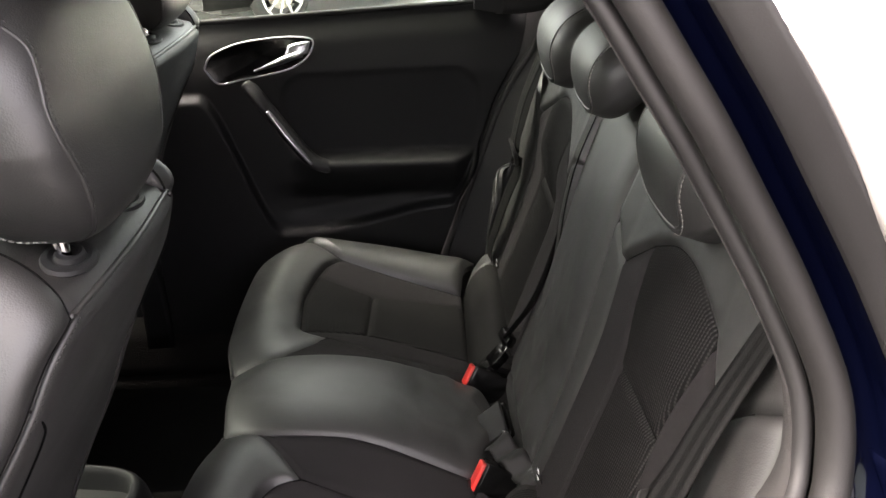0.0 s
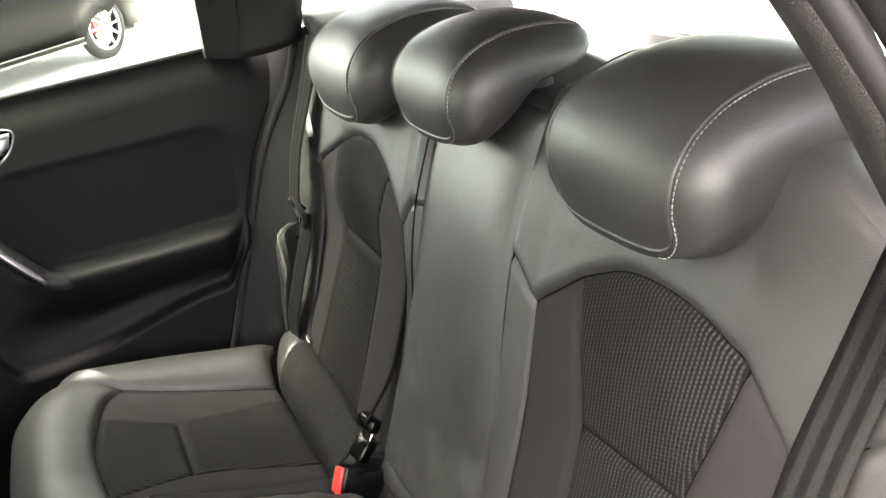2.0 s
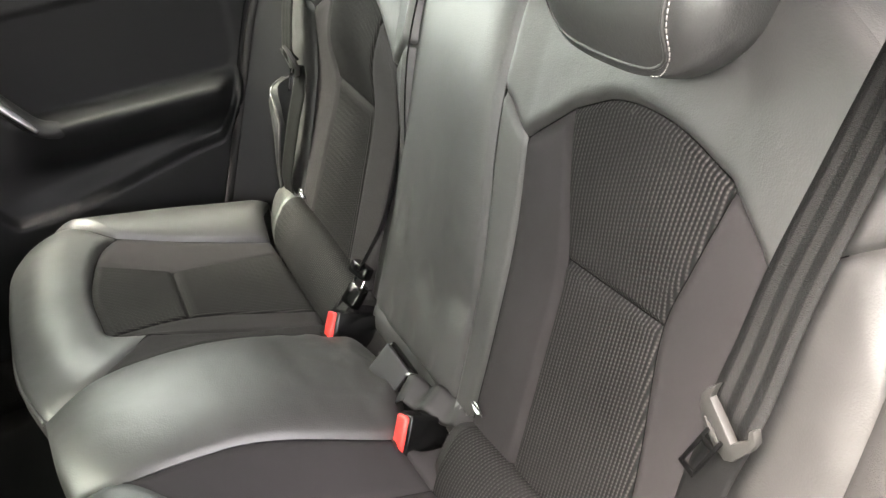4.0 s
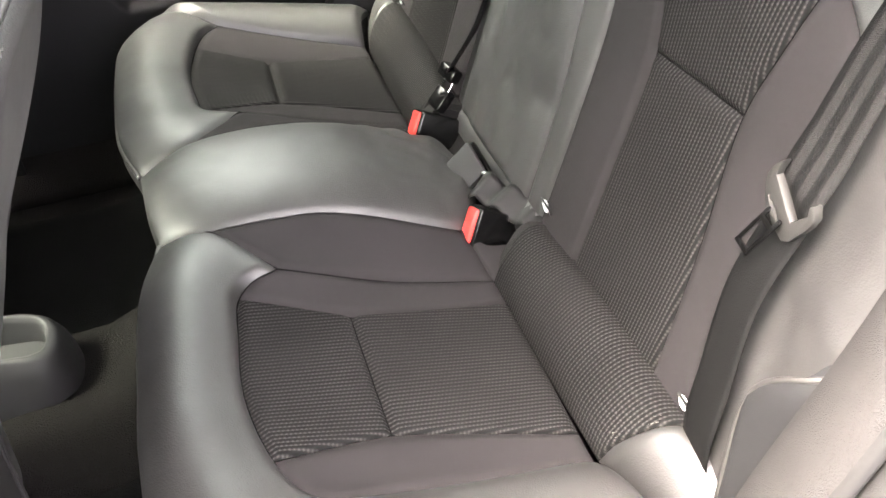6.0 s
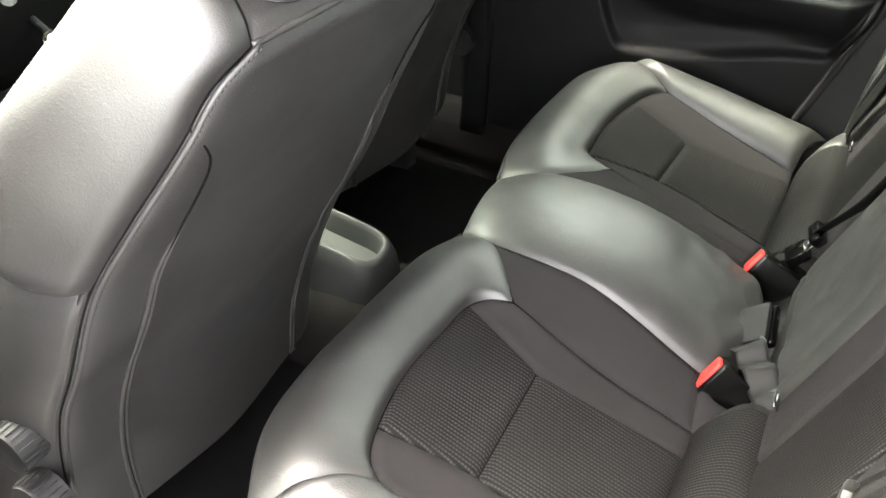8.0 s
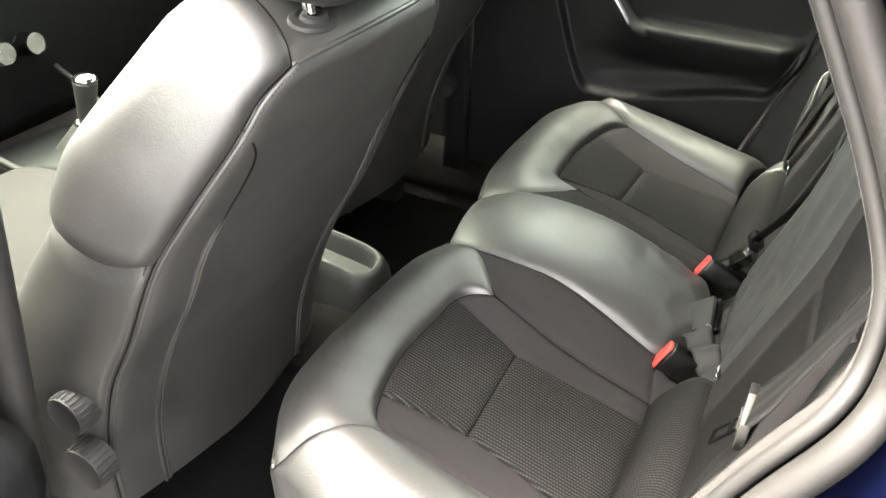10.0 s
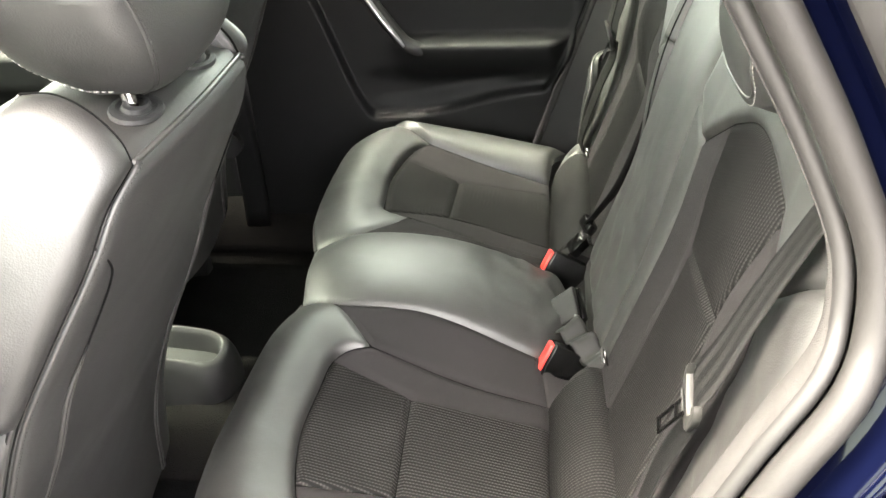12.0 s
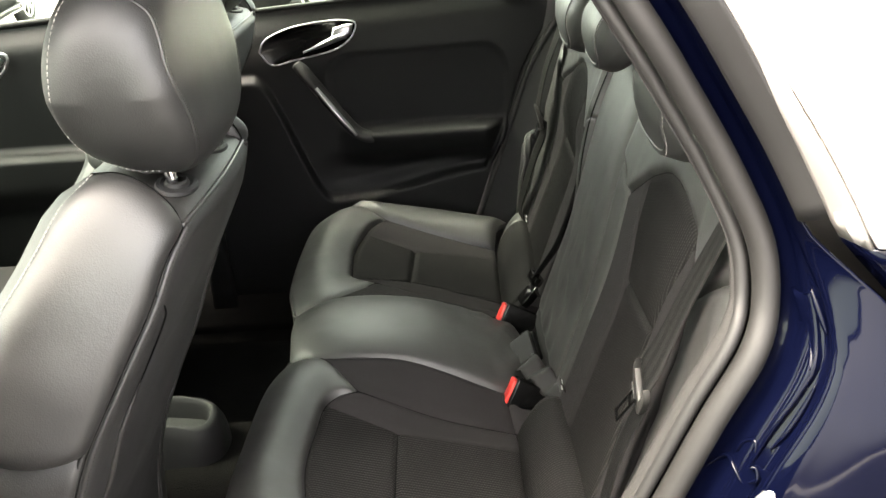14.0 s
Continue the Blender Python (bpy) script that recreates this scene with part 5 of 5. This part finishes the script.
cp = loft([[(0.085, 0.675, 1.08), (0.098, 0.655, 1.18), (0.07, 0.605, 1.34), (0.03, 0.570, 1.42)], [(0.130, 0.640, 1.085), (0.143, 0.622, 1.185), (0.12, 0.580, 1.34), (0.07, 0.55, 1.42)], [(0.160, 0.625, 1.09), (0.175, 0.608, 1.19), (0.16, 0.560, 1.34), (0.10, 0.54, 1.425)],
           [(0.200, 0.618, 1.10), (0.215, 0.600, 1.20), (0.21, 0.56, 1.33), (0.14, 0.535, 1.43)]], 24, 10)
struct(sheet("pillar_upper_far", cp, PLASTIC, thick=0.02, flip=True), "grey plastic trim of the far rear pillar", "pillar")
ledge = [[(x, y, z - 0.02 * (x - 0.1)) for y, z in ((0.588, 1.05), (0.590, 1.09), (0.596, 1.112), (0.606, 1.122), (0.640, 1.128))] for x in np.linspace(0.21, 0.60, 12)]
struct(sheet("window_ledge_far", ledge, PLASTIC, thick=0.02), "grey plastic ledge below the quarter window", "sill")
pane = sheet("quarter_window_far", [[(x, 0.640 - 0.22 * (z - 1.10), z) for x in np.linspace(0.19, 0.48 - 0.6 * (z - 1.10), 8)] for z in np.linspace(1.11, 1.34, 8)], GLASS, thick=0.004)
struct(pane, "tinted rear quarter window glass", "window")

roof = [[(x, y, 1.445 - 0.05 * ((y - YC) / 0.55) ** 2 - 0.16 * smooth(0.2, 0.62, x) - 0.06 * smooth(-0.6, -1.1, x)) for y in np.linspace(-0.56, 0.54, 16)] for x in np.linspace(-1.05, 0.60, 26)]
struct(sheet("ceiling", roof, HEADLINER, thick=0.03, flip=True), "pale grey fabric headliner under the roof", "ceiling")
struct(sheet("roof_panel", [[(x, y, z + 0.045) for x, y, z in row] for row in roof], PAINT, thick=0.004, flip=True), "dark blue painted roof panel", "body panel")
wind = [[(-1.05 - 0.95 * t, y * (1 + 0.15 * t), 1.385 - 0.36 * t) for y in np.linspace(-0.55, 0.54, 12)] for t in np.linspace(0, 1, 10)]
struct(sheet("windscreen", wind, SCREEN_GLASS, thick=0.004), "tinted windscreen glass", "window")
for s in (-1, 1):
    struct(tube("screen_pillar", [(-1.05, YC + s * 0.56, 1.39), (-1.5, YC + s * 0.62, 1.22), (-2.0, YC + s * 0.69, 1.02)], 0.035, PILLAR, n=20), "grey trim of the windscreen pillar", "pillar")
    struct(tube("roof_rail", [(-1.05, YC + s * 0.565, 1.40), (-0.5, YC + s * 0.585, 1.43), (0.1, YC + s * 0.575, 1.41), (0.55, YC + s * 0.53, 1.29)], 0.035, PILLAR, n=30), "grey trim along the roof edge", "trim")
shelf = [[(x, y, 0.990 + 0.01 * math.sin(9 * y)) for y in np.linspace(-0.56, 0.54, 14)] for x in np.linspace(0.33, 0.74, 10)]
struct(sheet("parcel_shelf", shelf, SHELF, thick=0.02), "black felt parcel shelf behind the rear seats", "shelf")
rearw = [[(0.60 + 0.26 * t, y, 1.285 - 0.285 * t) for y in np.linspace(-0.53, 0.51, 12)] for t in np.linspace(0, 1, 8)]
struct(sheet("rear_window", rearw, GLASS, thick=0.004), "tinted rear window glass", "window")
struct(sheet("tailgate_trim", [[(0.86 + 0.02 * t, y, 1.000 - 0.63 * t) for y in np.linspace(-0.55, 0.53, 8)] for t in np.linspace(0, 1, 6)], PILLAR, thick=0.03), "black tailgate trim", "wall")
struct(sheet("boot_floor", [[(x, y, 0.42) for y in np.linspace(-0.55, 0.53, 6)] for x in np.linspace(0.16, 0.86, 6)], CARPET, thick=0.02), "dark boot carpet", "floor")
struct(sheet("bulkhead", [[(-2.02, y, z) for y in np.linspace(-0.72, 0.70, 6)] for z in np.linspace(0.25, 1.02, 6)], CARPET, thick=0.02), "dark bulkhead below the dashboard", "wall")
struct(sheet("bonnet", [[(x, y, 1.0 - 0.12 * ((x + 2.05) / 0.9) ** 2) for y in np.linspace(-0.75, 0.73, 8)] for x in np.linspace(-2.95, -2.05, 8)], PAINT, thick=0.02), "dark blue bonnet", "bonnet")

struct(sheet("sill_far", loft([[(-2.0, y, z) for y, z in ((0.60, 0.30), (0.64, 0.40), (0.72, 0.42), (0.80, 0.36), (0.80, 0.20))], [(0.15, y, z) for y, z in ((0.60, 0.30), (0.64, 0.40), (0.72, 0.42), (0.80, 0.36), (0.80, 0.20))]], 20, 10), CARPET, thick=0.004), "black carpeted sill below the far doors", "sill")

# ---- the near side: pillar, seal, jamb and outer panels ----
SEAL = [(-0.05, -0.560, 1.405), (0.035, -0.590, 1.355), (0.100, -0.618, 1.264), (0.135, -0.625, 1.206), (0.172, -0.635, 1.139), (0.198, -0.650, 1.075), (0.200, -0.665, 1.02), (0.188, -0.680, 0.985), (0.155, -0.690, 0.925), (0.105, -0.700, 0.82), (0.045, -0.705, 0.70), (-0.02, -0.708, 0.56), (-0.10, -0.71, 0.44), (-0.25, -0.715, 0.385), (-0.45, -0.715, 0.375)]
seal_c = spline(SEAL, 120)


def swept(name, rows, mat, label, category, thick=0.0, flip=False):
    return struct(sheet(name, rows, mat, thick=thick, flip=flip), label, category)


def offset(dx, dy):
    """The seal's line moved outward in its own plane by dx and sideways by dy."""
    t = np.gradient(seal_c, axis=0)
    t /= np.linalg.norm(t, axis=1, keepdims=True)
    side = np.stack([-t[:, 2], np.zeros(len(t)), t[:, 0]], 1)
    side /= np.maximum(np.linalg.norm(side, axis=1, keepdims=True), 1e-9)
    return seal_c + side * dx + np.array([0, dy, 0.0])


sgn = 1.0 if offset(0.02, 0)[40][0] > seal_c[40][0] else -1.0
OUT = lambda d, dy: offset(sgn * d, dy)
bulb = [OUT(-0.021 + 0.011 * math.cos(a), -0.004 - 0.014 * math.sin(a)) for a in np.linspace(-0.6, math.pi + 0.6, 12)]
swept("door_seal", [[r[i] for r in bulb] for i in range(120)], RUBBER, "grey rubber door seal round the opening", "seal")
lip = [OUT(-0.037 + 0.006 * math.cos(a), 0.008 - 0.008 * math.sin(a)) for a in np.linspace(-0.4, math.pi + 0.4, 8)]
swept("seal_lip", [[r[i] for r in lip] for i in range(120)], DARK_RUBBER, "dark lip of the door seal against the trim", "seal")
low_k = np.array([smooth(1.10, 1.0, q[2]) for q in seal_c])[:, None]
LINE = lambda hi, lo: OUT(*hi) * (1 - low_k) + OUT(*lo) * low_k
jamb = [OUT(-0.016, 0.008), LINE((0.002, -0.004), (0.004, -0.008)), LINE((0.003, -0.012), (0.008, -0.030)), LINE((0.004, -0.018), (0.020, -0.046)), LINE((0.005, -0.022), (0.017, -0.058)),
        LINE((0.006, -0.027), (0.030, -0.068)), LINE((0.007, -0.031), (0.055, -0.082)), LINE((0.008, -0.036), (0.085, -0.092))]
swept("door_jamb", [spline([r[i] for r in jamb], 24) for i in range(120)], PAINT, "glossy dark blue painted door jamb", "jamb", 0.003)
# trim of the near rear pillar and quarter, inside the seal
qt = [OUT(-0.040, 0.008), OUT(-0.037, 0.026), OUT(-0.020, 0.056), OUT(0.012, 0.086), OUT(0.040, 0.090)]
swept("quarter_trim_near", [spline([r[i] for r in qt], 10) for i in range(88)], FELT, "grey felt trim of the near rear pillar", "pillar", 0.004, True)
struct(sheet("quarter_wall_near", loft([[(0.23, -0.585, z) for z in (0.40, 0.7, 1.0, 1.11)], [(0.30, -0.60, z) for z in (0.40, 0.7, 1.0, 1.11)], [(0.60, -0.58, z) for z in (0.40, 0.7, 1.0, 1.08)]], 12, 12), PILLAR, thick=0.01), "dark trim beside the boot", "wall")
npane = sheet("quarter_window_near", [[(x, -0.640 + 0.22 * (z - 1.10), z) for x in np.linspace(0.26, 0.48 - 0.6 * (z - 1.10), 8)] for z in np.linspace(1.11, 1.30, 8)], GLASS, thick=0.004)
struct(npane, "tinted rear quarter window glass", "window")
# outer panels
def skin_y(z):
    return -0.785 + 0.012 * smooth(0.75, 0.98, z) + 0.045 * smooth(0.97, 1.09, z) + 0.15 * smooth(1.06, 1.45, z)


edge = LINE((0.026, -0.049), (0.085, -0.092))
idx = [i for i in range(120) if 0.40 < edge[i][2] < 1.30]
rows = []
for i in idx:
    x0, y0, z0 = edge[i]
    rows.append([(x0, y0, z0)] + [(x0 + 0.012 + (0.75 - 0.3 * smooth(1.0, 1.3, z0)) * (k / 13) ** 1.3, skin_y(z0) + 0.10 * (k / 13) ** 2, z0 - 0.005 * k * smooth(1.0, 1.2, z0)) for k in range(14)])
low = [r for r in rows if r[0][2] < 1.105]
high = [r for r in rows if r[0][2] >= 1.09]
swept("quarter_panel", low, PAINT, "glossy dark blue rear quarter panel", "body panel", 0.004)
swept("arch_trim", [spline(r[:2], 6) for r in high], ARCH_TRIM, "satin silver trim strip beside the quarter window", "body panel", 0.004)
# The pale colour also paints in the sky reflected by the quarter glass.
swept("roof_arch_and_glass", [r[1:] for r in high], ARCH_AND_GLASS, "pale silver roof arch and quarter glass with the sky's reflection put into the colour", "body panel", 0.004)
ar = [OUT(0.007, -0.034), OUT(0.012, -0.040), OUT(0.020, -0.045), OUT(0.0275, -0.049)]
swept("arch_seal", [spline([r[i] for r in ar], 8) for i in range(4, 120) if seal_c[i][2] > 1.09], DARK_RUBBER, "black rubber strip along the roof arch", "seal", 0.004)
# A reflection band on the jamb's curve, put into the shape as a raised strip.
inner_line = [(0.199, -0.667, 1.039), (0.204, -0.690, 1.013), (0.201, -0.710, 0.999), (0.190, -0.720, 0.977), (0.174, -0.724, 0.950), (0.157, -0.727, 0.914)]
outer_line = [(0.207, -0.687, 1.047), (0.208, -0.705, 1.016), (0.203, -0.719, 0.994), (0.192, -0.724, 0.972), (0.177, -0.727, 0.950), (0.159, -0.729, 0.914)]
struct(patch("jamb_reflection_strip", inner_line, outer_line, [inner_line[0], (0.204, -0.680, 1.040), outer_line[0]], [inner_line[-1], outer_line[-1]], PAINT, None, 50, 10, 0.0020, (0.004, 0.004, 0.004, 0.004), skirt=0.006, out=(-0.5, -1, 0.3)), "raised strip standing in for a reflection band on the dark blue jamb", "jamb")
# Raised lines that stand in for highlight streaks and trace the clip outlines.
for line, r in (([(0.207, -0.686, 1.047), (0.210, -0.697, 1.034), (0.213, -0.710, 1.019)], 0.0026), ([(0.203, -0.724, 0.983), (0.196, -0.727, 0.968), (0.182, -0.731, 0.944), (0.171, -0.731, 0.928)], 0.0018),
                ([(0.151, -0.711, 0.912), (0.157, -0.711, 0.922), (0.163, -0.719, 0.928), (0.161, -0.727, 0.918)], 0.0016), ([(0.131, -0.700, 0.890), (0.146, -0.705, 0.905), (0.148, -0.720, 0.902), (0.151, -0.731, 0.896)], 0.0016),
                ([(0.155, -0.731, 0.911), (0.160, -0.733, 0.912), (0.160, -0.738, 0.905), (0.154, -0.736, 0.900)], 0.0014)):
    struct(tube("jamb_streak_and_clip", line, lambda t, r=r: 0.0004 + r * math.sin(math.pi * t) ** 0.6, PAINT, n=30, sides=10), "raised blue line shaped for the highlights and clip edges on the jamb", "jamb")
struct(patch("window_end_trim", [(0.222, -0.716, 1.098), (0.262, -0.716, 1.094), (0.340, -0.700, 1.090)], [(0.212, -0.712, 1.122), (0.256, -0.706, 1.114), (0.340, -0.690, 1.110)], [(0.222, -0.716, 1.098), (0.214, -0.716, 1.110), (0.212, -0.712, 1.122)], [(0.340, -0.700, 1.090), (0.340, -0.690, 1.110)], ARCH_TRIM, None, 20, 8, 0.006,
             (0.008, 0.0, 0.008, 0.010), out=(0, -1, 0)), "satin silver end piece of the quarter window trim", "trim")
striker = thing("door_striker", "bare steel door striker bolted to the blue jamb", "door striker")
sp = Vector((0.167, -0.752, 0.885))
bm = bmesh.new()
box(bm, Matrix.Translation(sp) @ pose(0, 0, 0, 0, -32, 20), 0.052, 0.012, 0.040, 0.0055, 4)
part("striker_plate", bm, STEEL, striker)
tube("striker_loop", [sp + Vector(q) for q in ((-0.022, -0.004, 0.012), (-0.026, -0.030, 0.006), (-0.020, -0.038, -0.002), (-0.008, -0.034, -0.012), (-0.006, -0.004, -0.016))], 0.0045, PIN, striker, n=24)
for q in ((0.012, -0.008, 0.010), (0.004, -0.008, -0.012)):
    bm = bmesh.new()
    rod(bm, sp + Vector(q), sp + Vector(q) + Vector((0, -0.006, 0)), 0.007, 0.0062, 12)
    part("bolt", bm, STEEL, striker)
# near middle pillar and sill
bp = [(-0.474, -0.735, 1.12), (-0.479, -0.738, 1.0), (-0.492, -0.742, 0.85), (-0.509, -0.745, 0.70), (-0.530, -0.745, 0.56), (-0.517, -0.745, 0.44), (-0.452, -0.735, 0.385)]
up = [(-0.474, -0.66, 1.38), (-0.472, -0.70, 1.25)]
struct(tube("pillar_seal_near", up + bp, 0.017, DARK_RUBBER, n=60, sides=12), "dark rubber seal along the near middle pillar", "seal")
struct(tube("pillar_seal_inner", [(x - 0.028, y - 0.012, z) for x, y, z in up + bp], 0.014, DARK_RUBBER, n=60, sides=12), "dark inner seal of the near middle pillar", "seal")
struct(sheet("pillar_near", [[(x - 0.03 - 0.14 * a, y - 0.02 - 0.03 * math.sin(math.pi * a), z) for a in np.linspace(0, 1, 8)] for x, y, z in spline(up + bp[:-2], 30)], PAINT, thick=0.05, flip=True), "dark blue painted middle pillar", "pillar")
struct(sheet("sill", [[(x, y, 0.365 - 0.03 * abs(k - 2)) for k, y in enumerate((-0.66, -0.70, -0.74, -0.78, -0.80))] for x in np.linspace(-0.55, 0.05, 8)], PLASTIC, thick=0.02), "black plastic door sill", "sill")

# the open rear door on the near side
open_door = thing("rear_door", "open rear door with black trim and dark blue outside", "car door", "near doors")
swing = Matrix.Translation((-0.505, -0.765, 0)) @ Matrix.Rotation(radians(-68), 4, "Z")
turned = lambda rows: [[tuple(swing @ Vector(q)) for q in r] for r in rows]
sheet("trim_panel", turned([[(x, 0.012 - 0.03 * smooth(1.0, 1.06, z) + 0.035 * smooth(0.80, 0.77, z) * smooth(0.62, 0.72, z), z) for x in np.linspace(0.02, 0.70 - 0.12 * smooth(0.75, 0.45, z), 30)] for z in np.linspace(0.38, 1.06, 40)]), SOFT, open_door, 0.03, flip=True)
sheet("outer_skin", turned([[(x, -0.085 + 0.04 * smooth(0.75, 1.06, z), z) for x in np.linspace(0.0, 0.73 - 0.14 * smooth(0.75, 0.45, z), 12)] for z in np.linspace(0.34, 1.06, 14)]), PAINT, open_door, 0.006)
sheet("window_pane", turned([[(x, -0.03 + 0.22 * (z - 1.06), z) for x in np.linspace(0.03, 0.70 - 0.3 * (z - 1.06), 8)] for z in np.linspace(1.04, 1.39, 8)]), GLASS, open_door, 0.004)
tube("window_frame", [tuple(swing @ Vector(q)) for q in ((0.01, -0.03, 1.05), (0.03, 0.02, 1.25), (0.08, 0.05, 1.40), (0.35, 0.055, 1.42), (0.58, 0.045, 1.38), (0.70, 0.0, 1.22), (0.72, -0.03, 1.06))], 0.02, DARK_RUBBER, open_door, n=60, sides=10)

# ---- outside ----
g = np.concatenate([-np.geomspace(600, 1, 30), np.linspace(-0.8, 0.8, 5), np.geomspace(1, 600, 30)])
struct(sheet("ground", [[(x, y, 0.02 * noise.noise(Vector((x * 0.3, y * 0.3, 0))) if abs(x) < 40 and abs(y) < 40 else 0.0) for y in g] for x in g], CONCRETE, flip=True), "pale concrete yard with an added, unseen dark bay under the car", "ground")
# Added dark ground, out of view: cuts the bounce and darkens paint reflections.
yard = bpy.data.objects["ground"].data
yard.materials.append(UNSEEN_BAY)
for f in yard.polygons:
    if -40 < f.center.y < 4.6:
        f.material_index = 1


def parked_car(m, paint, label):
    """A hatchback on its wheels; its own x runs forward, its middle at the origin."""
    car = thing("parked_car", label, "car", "parked cars")
    mp = lambda q: m @ Vector(q)
    secs = []
    for x in np.linspace(-2.0, 2.0, 41):
        f = abs(x) / 2.0
        top = 0.98 - 0.10 * smooth(0.9, 2.0, x) + 0.46 * smooth(-2.0, -1.2, x) * smooth(1.15, 0.15, x) - 0.05 * smooth(-1.2, -2.0, x)
        half = 0.86 * (1 - 0.16 * f ** 5)
        arch = 0.0
        for wx in (-1.25, 1.28):
            if abs(x - wx) < 0.36:
                arch = max(arch, math.sqrt(0.36 ** 2 - (x - wx) ** 2) + 0.10)
        sill = max(0.24, arch)
        belt = min(0.95, top - 0.03)
        row = [(-half + 0.03, sill), (-half, sill + (belt - sill) * 0.5), (-half + 0.03, belt), (-half * (0.72 if top > 1.1 else 0.9), max(top - 0.05, belt)), (0, top)]
        row = row + [(-y, z) for y, z in row[-2::-1]]
        secs.append([tuple(mp((x, y, z))) for y, z in row])
    sheet("body", secs, paint, car, 0.01)
    for s in (-1, 1):
        for x0, x1 in ((-0.95, -0.05), (0.02, 0.72)):
            g2 = [[tuple(mp((x, s * (0.845 - 0.20 * t), 0.98 + 0.36 * t))) for x in np.linspace(x0 + (0.25 * t if x0 < -0.5 else 0), x1 - (0.40 * t if x0 > 0 else 0), 6)] for t in np.linspace(0, 1, 5)]
            sheet("side_window", g2, GLOSSY, car, 0.01)
        for zs_, h_ in ((0.225, 0.022), (0.275, 0.012)):
            bm = bmesh.new()
            box(bm, m @ pose(0, s * 0.852, zs_), 1.80, 0.03, h_, 0.004)
            part("sill_strip", bm, STRIP, car, "bright strip along the sill")
        bm = bmesh.new()
        box(bm, m @ pose(0, s * 0.815, 0.25), 1.82, 0.06, 0.08, 0.01)
        part("sill_panel", bm, paint, car)
        for wx in (-1.25, 1.28):
            c = Vector((wx, s * 0.76, 0.32))
            tyre = tube("wheel", [mp(c + Vector((0.265 * math.cos(a), 0, 0.265 * math.sin(a)))) for a in np.linspace(0, 2 * math.pi, 17)[:-1]], 0.062, TYRE, car, "wheel with a black tyre and pale multi-spoke rim", 12, 49, closed=True)
            tube("rim_ring", [mp(c + Vector((0.225 * math.cos(a), s * 0.045, 0.225 * math.sin(a)))) for a in np.linspace(0, 2 * math.pi, 17)[:-1]], 0.014, RIM, tyre, closed=True, n=49)
            for i in range(10):
                a = 2 * math.pi * i / 10
                bm = bmesh.new()
                rod(bm, mp(c + Vector((0.03 * math.cos(a), s * 0.06, 0.03 * math.sin(a)))), mp(c + Vector((0.225 * math.cos(a + 0.08), s * 0.045, 0.225 * math.sin(a + 0.08)))), 0.016, 0.012, 8)
                part("spoke", bm, RIM, tyre)
            bm = bmesh.new()
            rod(bm, mp(c + Vector((0, s * 0.01, 0))), mp(c + Vector((0, s * 0.02, 0))), 0.15, 0.15, 24)
            part("brake_disc", bm, STEEL, tyre)
            bm = bmesh.new()
            box(bm, m @ pose(wx - 0.11, s * 0.785, 0.34), 0.06, 0.03, 0.15, 0.01)
            part("caliper", bm, RED if "red" in label else STEEL, tyre)
    bm = bmesh.new()
    box(bm, m @ pose(0, 0, 0.22), 3.7, 1.46, 0.06, 0.02)
    part("underbody", bm, TYRE, car)
    return car


parked_car(pose(-0.98, 8.18, 0, 0, 0, 45), BLACK_PAINT, "black parked hatchback with red brake calipers and pale alloy wheels")
parked_car(pose(-5.2, 6.6, 0, 0, 0, 100), BLACK_PAINT, "dark parked hatchback on pale concrete")
